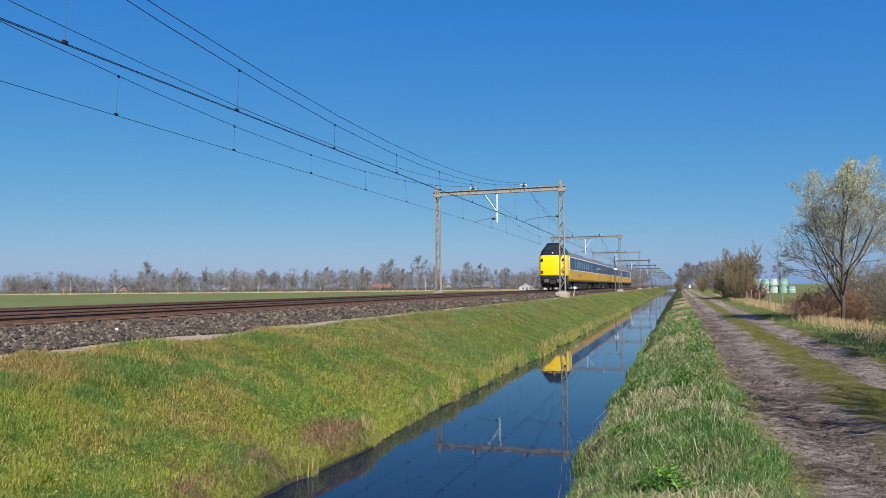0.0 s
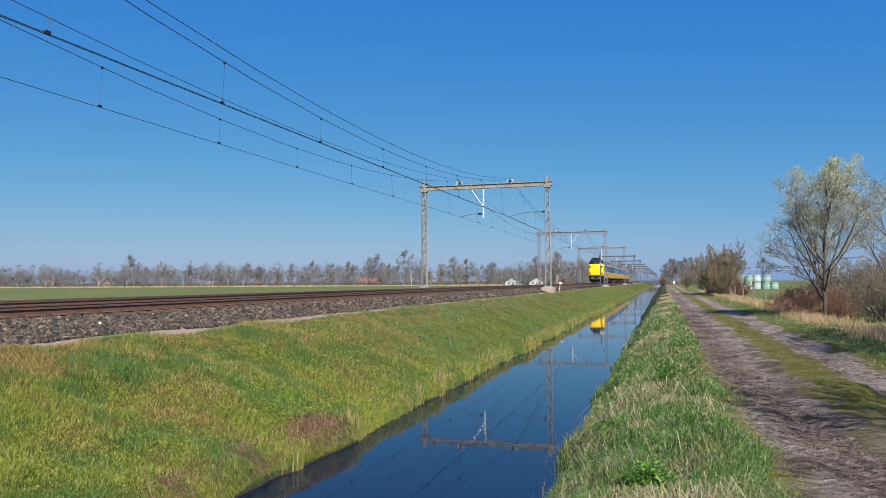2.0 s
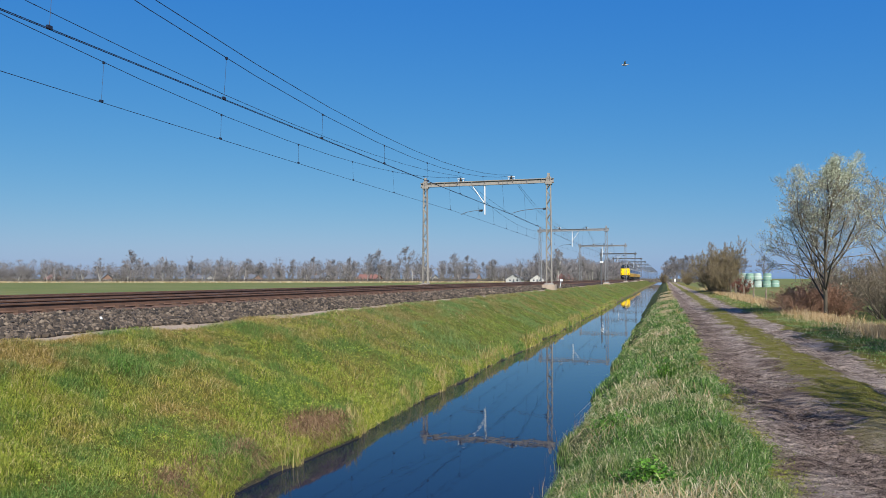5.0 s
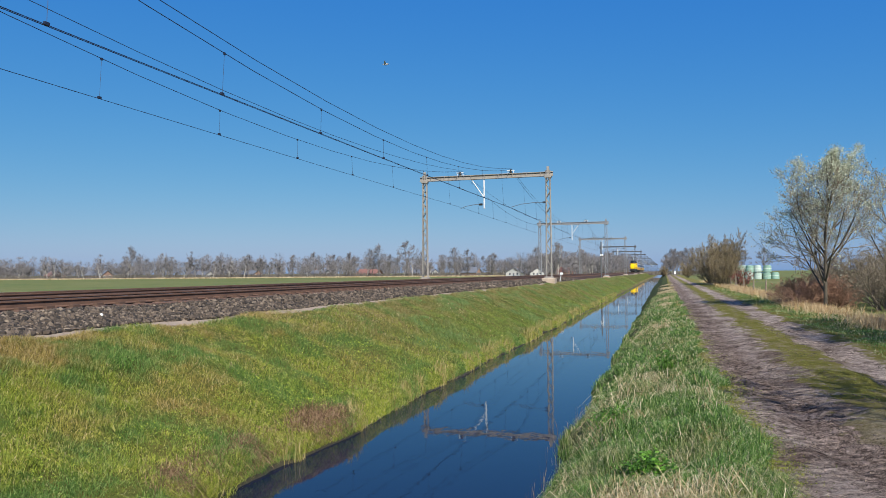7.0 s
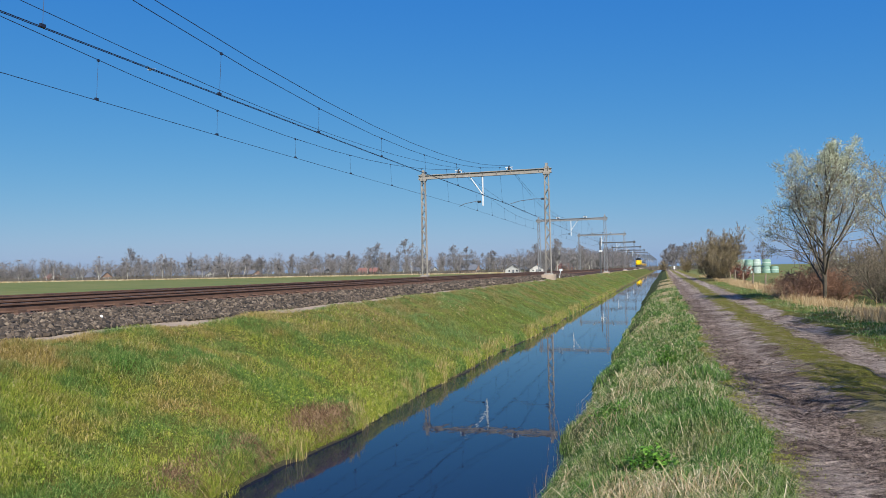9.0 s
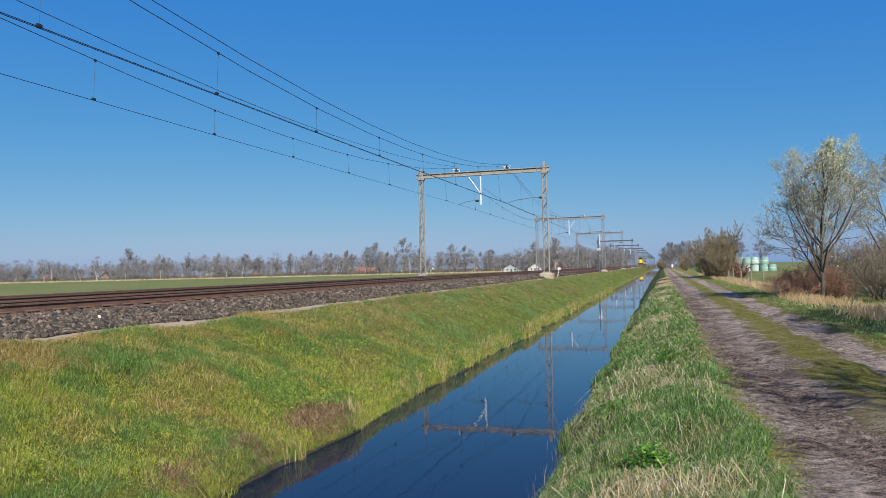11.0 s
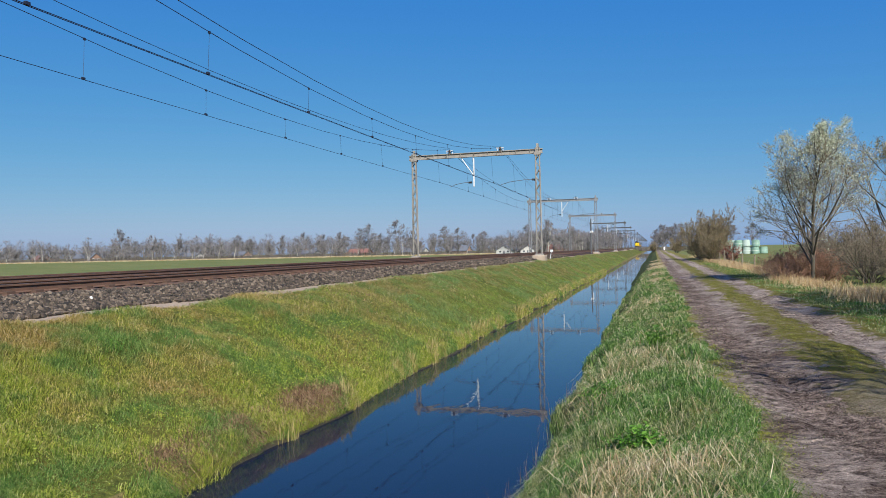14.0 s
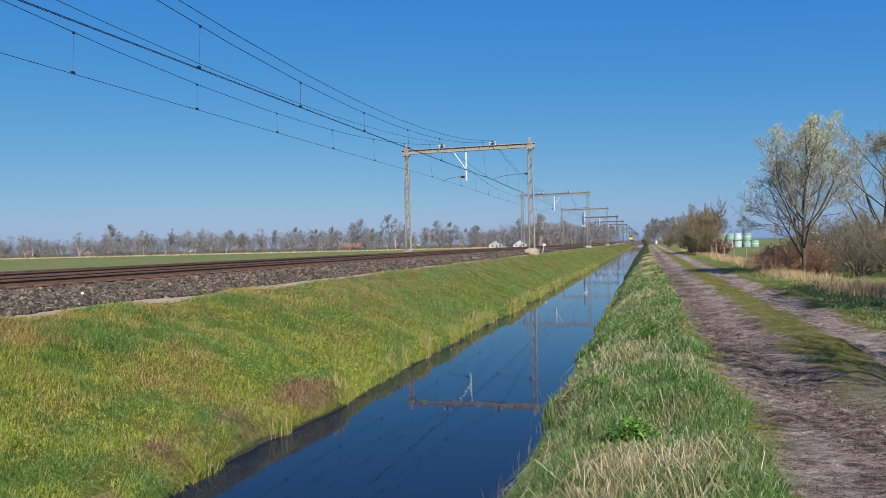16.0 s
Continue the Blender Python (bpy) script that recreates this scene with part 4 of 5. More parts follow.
def build_near_trees():
    bough = dict(seed=7, height=7.6, stems=1, levels=5, spread=0.75, kids=[30, 8, 6, 3], up=0.45, first=0.09, shrink=0.62, base_r=0.085, wander=0.07, trunk=0.85, crown=(3.35, 3.9, 3.25), ragged=(0.45, 1.25))
    w = tree("willow_tree", pose(6.45, 34.2, 0.95), "round-crowned willow covered in pale catkins", "tree", bough, M_BARK_DUSK, M_TWIG, 0.006, (4, 0.036, M_CATKIN, 0.09))
    spec = dict(seed=3, height=8.2, stems=9, levels=4, spread=0.62, kids=[14, 7, 5], up=0.35, first=0.16, shrink=0.45, base_r=0.07, wander=0.07, lean=0.72, crown=(4.1, 2.75, 3.25))
    w2 = tree("willow_tree", pose(10.3, 37.5, 0.9), "willow tree with olive twigs coming into leaf", "tree", dict(bough, seed=9, height=7.6, first=0.06, kids=[26, 8, 5, 2], crown=(3.6, 3.8, 3.4)), M_BARK_DUSK, M_TWIG_OLIVE, 0.006, (2, 0.04, M_BUD, 0.09, "dull olive opening buds"))
    tree("willow_tree", pose(5.6, 5.9, 0.95), "bare willow tree beside the farm track", "tree", dict(spec, seed=13, height=7.0, stems=8, kids=[11, 7, 5], lean=0.8, crown=(3.8, 2.4, 3.1)), M_BARK, M_TWIG, 0.007)
    w3 = tree("willow_tree", pose(7.5, 19.8, 0.95), "dense willow coming into leaf beside the farm track", "tree", dict(bough, seed=14, height=6.2, first=0.05, kids=[22, 8, 5, 2], crown=(3.2, 2.0, 2.9)), M_BARK_DUSK, M_TWIG, 0.005, (1, 0.035, M_BUD, 0.1, "dull olive opening buds"))
    copy_thing(w3, pose(7.1, 14.3, 0.95, 0, 0, 190))
    copy_thing(w3, pose(7.2, 17.0, 0.95, 0, 0, 80))
    b = dict(seed=21, height=5.6, stems=15, levels=4, spread=0.55, kids=[12, 7, 5], up=0.35, first=0.05, shrink=0.42, base_r=0.045, wander=0.07, lean=0.75)
    s1 = tree("bush", pose(5.9, 86, 0.95), "rounded leafless bush with olive-brown twigs", "bush", dict(b, height=6.2, stems=18, kids=[13, 8, 5], lean=1.0, crown=(2.5, 3.3, 2.9)), M_BARK, M_TWIG_OLIVE, 0.012)
    copy_thing(s1, pose(5.2, 92, 0.95, 0, 0, 100))
    copy_thing(s1, pose(5.6, 79, 0.95, 0, 0, 200) @ Matrix.Scale(0.7, 4))
    copy_thing(s1, pose(5.0, 180, 0.9, 0, 0, 60) @ Matrix.Scale(0.8, 4))
    copy_thing(s1, pose(-0.4, 240, 0.9, 0, 0, 160) @ Matrix.Scale(0.7, 4))
    tree("bush", pose(6.7, 86.5, 0.95), "tall grey-twigged leafless bush", "bush", dict(b, seed=31, height=8.0, stems=12, kids=[13, 8, 5], lean=0.6, first=0.2, up=0.5, crown=(3.9, 2.7, 3.2)), M_BARK, M_TWIG, 0.012)
    tree("shrub", pose(6.9, 73, 0.95), "small shrub with dull red leaves by the fence", "shrub", dict(b, seed=41, height=2.4, stems=7, levels=3, kids=[8, 6], crown=(1.2, 1.1, 1.2)), M_BARK, M_TWIG_RED, 0.01, (4, 0.07, M_RED_LEAF, 0.12, "dull red leaves"))
    br = tree("bramble", pose(5.9, 35.6, 0.95), "tangled leafless bramble with reddish-brown stems", "bramble", dict(b, seed=51, height=2.3, stems=14, levels=4, spread=1.0, kids=[8, 6, 3], up=0.0, wander=0.2, lean=1.1, shrink=0.55, crown=(0.7, 1.5, 1.1)), M_TWIG_RED, M_TWIG_RED, 0.007)
    ol = tree("bramble", pose(8.6, 34, 0.95), "tangled grey-brown leafless scrub under the willows", "bramble", dict(b, seed=52, height=3.6, stems=11, levels=4, spread=0.9, kids=[7, 5, 4], up=0.15, wander=0.15, lean=1.0, shrink=0.55, crown=(1.5, 2.0, 1.9), ragged=(0.5, 1.2)), M_BARK, M_TWIG, 0.006)
    for k, (x, y, sc) in enumerate(((6.9, 39, 1.0), (6.3, 43, 0.8), (7.6, 45, 0.9), (7.4, 36.8, 0.9), (6.7, 37.4, 1.15))):
        copy_thing(br, pose(x, y, 0.95, 0, 0, 57 * k) @ Matrix.Scale(sc, 4))
    for k, (x, y, sc) in enumerate(((9.7, 33, 1.0), (10.8, 36, 1.1), (12, 34, 1.1), (9.4, 38, 1.0), (8.3, 41, 0.9), (9.6, 44, 1.1), (11.2, 42, 1.2), (12.8, 45, 1.2), (9.0, 49, 1.0), (11.0, 50, 1.2), (13.5, 52, 1.3), (7.7, 38.5, 0.8))):
        copy_thing(ol, pose(x, y, 0.95, 0, 0, 71 * k) @ Matrix.Scale(sc, 4))


build_near_trees()


def far_pose(rng, p, sc):
    return pose(p[0], p[1], 0.85, 0, 0, rng.uniform(0, 360)) @ Matrix.Scale(sc, 4)


def build_far_trees():
    rng = random.Random(5)
    base = dict(levels=4, spread=0.75, kids=[13, 8, 5], up=0.22, first=0.22, stems=1, shrink=0.6, base_r=0.2, wander=0.11, trunk=0.85)
    kinds = []
    for k, (h, sp, bark, lab, nm) in enumerate(((15, 0.85, M_BARK_HAZE, "tall leafless tree with a wide rounded crown", "tree"), (12, 0.5, M_BIRCH, "slender leafless birch with a pale trunk", "birch_tree"), (14, 0.6, M_BARK_HAZE, "leafless tree with upright limbs", "tree"), (11, 0.6, M_BIRCH, "pale-trunked leafless birch", "birch_tree"), (9.5, 0.9, M_BARK_HAZE, "low leafless tree with a dense crown", "tree"))):
        kinds.append(tree(nm, pose(-226 + 14 * k, 268 + 4 * k, 0.85), lab + " beyond the meadow", "tree", dict(base, seed=60 + k, height=h, spread=sp, crown=(h * 0.6, h * (0.36, 0.2, 0.27, 0.23, 0.38)[k], h * 0.4)), bark, M_TWIG_HAZE, 0.04, None, "trees beyond the meadow"))
    a, b, out = Vector((-330, 222, 0)), Vector((-30, 330, 0)), Vector((-0.34, 0.94, 0))
    for k in range(110):
        p = a.lerp(b, (k + rng.uniform(-0.45, 0.45)) / 110) + out * rng.uniform(-6, 14)
        copy_thing(kinds[rng.choice((0, 0, 1, 2, 2, 3, 4, 4))], far_pose(rng, p, rng.uniform(0.5, 0.8)))
    # the tall oaks that overtop the rest
    for x, y, sc in ((-121, 300, 1.0), (-128, 305, 0.9), (-109, 306, 1.12), (-137, 306, 0.8), (-89, 312, 0.9), (-84, 316, 0.85), (-297, 240, 0.95), (-178, 285, 0.75), (-53, 318, 0.9), (-150, 296, 0.8)):
        copy_thing(kinds[0], far_pose(rng, (x, y), sc))
    # along the railway and at the end of the farm track
    for k in range(40):
        copy_thing(kinds[rng.choice((1, 2, 3, 4, 0))], far_pose(rng, (rng.uniform(-44, -21), 235 + k * 9 + rng.uniform(-4, 4)), rng.uniform(0.7, 1.0)))
    for k in range(18):
        copy_thing(kinds[rng.choice((0, 2, 4))], far_pose(rng, (rng.uniform(-1, 11), 270 + rng.uniform(0, 50)), rng.uniform(0.55, 0.8)))
    for k in range(30):
        copy_thing(kinds[rng.choice((0, 2, 4))], far_pose(rng, (14 + k * 5 + rng.uniform(-2, 2), 300 + rng.uniform(0, 60)), rng.uniform(0.5, 0.75)))
    # the wood behind, too far to tell its trees apart: a stem and a crown of flat twigs each
    r = np.random.default_rng(17)
    V = []
    for k in range(640):
        p = a.lerp(b, rng.uniform(-0.15, 1.1)) + out * (20 + 120 * rng.uniform(0, 1))
        if k >= 500:
            p = Vector((rng.uniform(-62, -20), rng.uniform(285, 470), 0))
        h, w = rng.uniform(6, 12.5), rng.uniform(2.4, 4.8)
        m = 160
        t = r.uniform(0.25, 1, m)
        ang = r.uniform(0, 2 * np.pi, m)
        rad = w * np.sqrt(np.clip(1 - ((t - 0.6) / 0.45) ** 2, 0.05, 1)) * np.sqrt(r.uniform(0.05, 1, m))
        q = np.stack([p.x + rad * np.cos(ang), p.y + rad * np.sin(ang), 0.85 + h * t], -1)
        root = np.stack([p.x + 0.5 * (q[:, 0] - p.x), p.y + 0.5 * (q[:, 1] - p.y), q[:, 2] - r.uniform(0.3, 1.4, m)], -1)
        sd = r.normal(0, 1, (m, 3)) * 0.075
        V.append(np.stack([root - sd, root + sd, q], 1).reshape(-1, 3))
        lim = root[:24]
        stem = np.stack([0 * lim[:, 0] + p.x, 0 * lim[:, 0] + p.y, 0.85 + (lim[:, 2] - 0.85) * 0.6], -1)
        V.append(np.stack([stem - (0.09, 0, 0), stem + (0.09, 0, 0), lim], 1).reshape(-1, 3))
        V.append(np.array([(p.x - 0.2, p.y, 0.6), (p.x + 0.2, p.y, 0.6), (p.x, p.y, 0.85 + 0.9 * h)]))
    # brushwood and hedges at the feet of the trees
    k = 26000
    u, deep = r.uniform(-0.1, 1.08, k), r.uniform(-2, 45, k)
    u = np.where(r.uniform(0, 1, k) < 0.15, r.uniform(1.0, 1.2, k), u)
    hx, hy = a.x + (b.x - a.x) * u + out.x * deep, a.y + (b.y - a.y) * u + out.y * deep
    keep = vnoise(u * 60, deep * 0.1, 91) > r.uniform(-1.0, 0.5, k)
    hx, hy = hx[keep], hy[keep]
    k = len(hx)
    hh = r.uniform(0.7, 2.6, k) * (1 + 0.4 * vnoise(hx * 0.12, hy * 0.12, 92))
    foot = np.stack([hx, hy, np.full(k, 0.8)], -1)
    tip = foot + np.stack([r.normal(0, 0.5, k), r.normal(0, 0.5, k), hh], -1)
    sd = np.stack([r.uniform(0.06, 0.2, k), 0 * hx, 0 * hx], -1)
    H = np.stack([foot - sd, foot + sd, tip], 1).reshape(-1, 3)
    tagged(new("hedgerow", mesh_np("hedgerow", H, np.arange(len(H)).reshape(-1, 3), [M_HEDGE])), "dark brushwood and hedges under the far trees", "hedge", kind="stuff")
    V = np.concatenate(V)
    # the haze over this wood is only in its twig colour
    tagged(new("woodland", mesh_np("woodland", V, np.arange(len(V)).reshape(-1, 3), [M_TWIG_HAZE])), "leafless woodland behind the meadow, haze put into its colour", "woodland", kind="stuff")


build_far_trees()


# ---- farm houses, bales, fence ----
def house(x, y, turn, w, d, h, ridge, wall, roof, label, back=1.07, size=0.74):
    t = thing("house", pose(x * back, y * back, 0.85, 0, 0, turn) @ Matrix.Scale(size, 4), label, "house", "houses beyond the meadow")
    bm = prism([(-w / 2, 0), (w / 2, 0), (w / 2, h), (0, ridge - 0.15), (-w / 2, h)], -d / 2, d / 2)
    part("wall", bm, wall, t)
    bm = bmesh.new()
    for s in (-1, 1):
        e = Vector((s * (w / 2 + 0.5), 0, h - 0.5 * (ridge - h) / (w / 2)))
        r = Vector((0, 0, ridge))
        q = prism([(e.x, e.z), (r.x, r.z), (r.x, r.z + 0.3), (e.x, e.z + 0.3)], -d / 2 - 0.5, d / 2 + 0.5)
        me = bpy.data.meshes.new("slope")
        q.to_mesh(me)
        q.free()
        bm.from_mesh(me)
        bpy.data.meshes.remove(me)
    rf = part("roof", bm, roof, t)
    part("chimney", boxes((0.4, 1.1, d / 4 - 0.4, d / 4 + 0.4, ridge - 0.6, ridge + 0.9), bev=0.03), M_WALL_B, rf)
    for ex in (-w / 4, w / 4):
        win = part("window", boxes((ex - 0.75, ex + 0.75, -d / 2 - 0.06, -d / 2 + 0.02, 0.9, 2.2), bev=0.02), M_WHITE, t)
        part("pane", boxes((ex - 0.62, ex + 0.62, -d / 2 - 0.075, -d / 2 - 0.05, 1.02, 2.08)), M_PANE, win)
    part("door", boxes((-0.5, 0.5, -d / 2 - 0.05, -d / 2 + 0.02, 0, 2.1)), M_TILE_D, t)
    return t


for args in ((-64, 322, 0, 10, 14, 2.3, 5.4, M_WALL_W, M_TILE_D, "white gabled farm building with a dark roof", 0.95, 0.66),
             (-55, 326, 10, 9, 12, 2.2, 5.0, M_WALL_W, M_TILE_D, "low white gabled barn with dark eaves", 0.95, 0.66),
             (-44, 345, 80, 11, 13, 2.8, 6.2, M_WALL_B, M_TILE_R, "brick house with a red tiled roof", 0.95, 0.6),
             (-262, 262, 60, 9, 12, 2.1, 5.2, M_WALL_B, M_TILE_R, "low brick house under a red tiled roof"),
             (-243, 268, 80, 8, 16, 2.4, 5.4, M_WALL_B, M_TILE_D, "long brick shed under a dark roof"),
             (-205, 290, 80, 8, 15, 2.2, 4.6, M_WALL_W, M_TILE_D, "long white shed under a dark roof"),
             (-183, 296, 70, 9, 16, 2.2, 4.8, M_WALL_B, M_TILE_D, "brown brick house under a dark roof"),
             (-150, 300, 75, 9, 14, 2.2, 4.6, M_WALL_W, M_TILE_D, "white bungalow under a grey roof"),
             (-128, 306, 85, 9, 14, 2.2, 4.8, M_WALL_B, M_TILE_R, "brick bungalow under a red roof"),
             (-104, 314, 75, 9, 15, 2.2, 4.8, M_WALL_W, M_TILE_D, "pale bungalow under a dark roof"),
             (-84, 318, 80, 8, 12, 2.5, 5.6, M_WALL_B, M_TILE_D, "low brown house under a dark roof")):
    house(*args)


def build_bales():
    def bale_bm():
        bm = bmesh.new()
        bmesh.ops.create_cone(bm, cap_ends=True, segments=20, radius1=0.68, radius2=0.68, depth=1.28)
        bmesh.ops.bevel(bm, geom=[e for e in bm.edges if abs(e.verts[0].co.z - e.verts[1].co.z) < 0.01], offset=0.12, segments=2, affect='EDGES')
        for v in bm.verts:
            v.co.xy *= 1 + 0.02 * math.sin(7 * v.co.z + 3 * v.co.x)
        return bm
    t = thing("silage_bale", pose(11.4, 140, 1.62), "round silage bale wrapped in mint-green film", "bale", "stack of wrapped bales")
    part("wrap", bale_bm(), M_WRAP, t)
    band = rod(bmesh.new(), (0, 0, 0.02), (0, 0, 0.06), 0.70, 20)
    part("seam", band, M_WHITE, t, "paler overlap of the film")
    pale = thing("silage_bale", pose(14.3, 139.8, 1.62), "round silage bale wrapped in whitish film", "bale", "stack of wrapped bales")
    part("wrap", bale_bm(), M_WRAP_PALE, pale)
    part("seam", rod(bmesh.new(), (0, 0, 0.02), (0, 0, 0.06), 0.70, 20), M_WHITE, pale, "paler overlap of the film")
    for k, (dx, dy, lay, kind) in enumerate(((1.45, 0.3, 0, t), (4.35, 0.2, 0, pale), (5.8, 0.1, 0, t), (7.2, 0.5, 0, t), (0.7, 1.6, 0, pale), (2.2, 1.7, 0, t), (3.6, 1.6, 0, t), (5.1, 1.5, 0, pale),
                                             (0, 0.1, 1, t), (1.5, 0.3, 1, t), (3.0, 0, 1, t), (4.3, 0.2, 1, pale), (5.9, 0.2, 1, t), (0.8, 1.6, 1, t), (2.3, 1.7, 1, pale), (4.2, 1.6, 1, t))):
        copy_thing(kind, pose(11.4 + dx, 140 + dy, 1.62 + 1.27 * lay, 4 * math.sin(k * 2.1), 4 * math.cos(k * 1.7), 40 * k))


build_bales()


def build_fence():
    f = thing("fence", pose(0, 0, 0), "old wooden posts with thin wire along the farm track", "fence")
    rng = random.Random(2)
    for k in range(9):
        y = 51.6 + 6.5 * k
        x = 6.15 + rng.uniform(-0.08, 0.08)
        bm = rod(bmesh.new(), (x, y, 0.6), (x + rng.uniform(-0.08, 0.08), y + rng.uniform(-0.05, 0.05), 2.05 + rng.uniform(-0.1, 0.15)), 0.06, 8, 0.05)
        part("post", bm, M_WOOD, f)
    for z in (1.45, 1.85):
        pts = np.array([(6.15, y, z) for y in np.arange(51.6, 104, 6.5)])
        wire("strand", pts, 0.006, f)


build_fence()


# ---- bird ----
def build_bird():
    t = thing("bird", pose(13.3, 66.3, 20.8), "pale gull gliding with half-raised wings", "bird")
    bm = bmesh.new()
    bmesh.ops.create_uvsphere(bm, u_segments=10, v_segments=6, radius=0.09)
    for v in bm.verts:
        v.co.x *= 2.6
        v.co.z *= 0.9
    part("body", bm, M_FEATHER, t)
    bm = bmesh.new()
    bmesh.ops.create_uvsphere(bm, u_segments=8, v_segments=6, radius=0.06, matrix=Matrix.Translation((-0.24, 0, 0.03)))
    rod(bm, (-0.29, 0, 0.03), (-0.36, 0, 0.02), 0.018, 6, 0.004)
    part("head", bm, M_FEATHER, t)
    for s in (-1, 1):
        bm = bmesh.new()
        pts = [(-0.12, s * 0.05, 0.03), (0.10, s * 0.05, 0.03), (0.05, s * 0.3, 0.18), (0.14, s * 0.55, 0.22), (-0.06, s * 0.32, 0.19)]
        a = [bm.verts.new(p) for p in pts]
        b = [bm.verts.new((x, y, z + 0.015)) for x, y, z in pts]
        bm.faces.new(a)
        bm.faces.new(b[::-1])
        for i in range(5):
            bm.faces.new((a[i], a[(i + 1) % 5], b[(i + 1) % 5], b[i]))
        bmesh.ops.recalc_face_normals(bm, faces=bm.faces)
        part("wing", bm, M_FEATHER, t)
    part("tail", boxes((0.2, 0.36, -0.05, 0.05, -0.005, 0.01)), M_FEATHER, t)
    return t


BIRD = build_bird()


# ---- loose ground cover ----
def blades(name, x, y, h, w, mat, label, lean=0.5, cat="grass", drop=0.0, zx=None, fan=np.pi):
    """Curved tapering blades standing on the ground at x, y."""
    k = len(x)
    z = ground_z(x if zx is None else zx, y) - 0.01
    a = RNG.uniform(-fan, fan, k)
    ln = RNG.uniform(0.1, 1, k) * lean
    ca, sa = np.cos(a), np.sin(a)
    b = RNG.uniform(0, 2 * np.pi, k)
    wx, wy = np.cos(b) * w / 2, np.sin(b) * w / 2
    base = np.stack([x, y, z], -1)
    side = np.stack([wx, wy, 0 * wx], -1)
    mid = base + np.stack([ca * h * ln * 0.35, sa * h * ln * 0.35, h * 0.6], -1)
    tip = base + np.stack([ca * h * ln, sa * h * ln, h * (1 - drop * ln)], -1)
    V = np.stack([base - side, base + side, mid + side * 0.8, mid - side * 0.8, tip], 1).reshape(-1, 3)
    o = 5 * np.arange(k)[:, None]
    F = np.concatenate([o + np.array([0, 1, 2]), o + np.array([0, 2, 3]), o + np.array([3, 2, 4])], 0)
    return tagged(new(name, mesh_np(name, V, F, [mat])), label, cat, kind="stuff")


def spread_y(n, y0, y1, p=2.0):
    """More of them close by."""
    u = RNG.uniform(0, 1, n)
    return (y0 ** (1 - p) + u * (y1 ** (1 - p) - y0 ** (1 - p))) ** (1 / (1 - p))


def low_leaves(name, x, y, s, mat, label):
    """Small leaves lying at odd tilts close over the ground."""
    k = len(x)
    c = np.stack([x, y, ground_z(x, y) + RNG.uniform(0.03, 0.11, k)], -1)
    a = RNG.uniform(0, 2 * np.pi, k)
    d = np.stack([np.cos(a), np.sin(a), RNG.uniform(-0.5, 0.5, k)], -1) * s[:, None]
    e = np.stack([-np.sin(a), np.cos(a), RNG.uniform(-0.7, 0.7, k)], -1) * s[:, None] * 0.6
    V = np.stack([c - d, c + e, c + d, c - e], 1).reshape(-1, 3)
    tagged(new(name, mesh_np(name, V, np.arange(4 * k).reshape(-1, 4), [mat])), label, "weeds", kind="stuff")


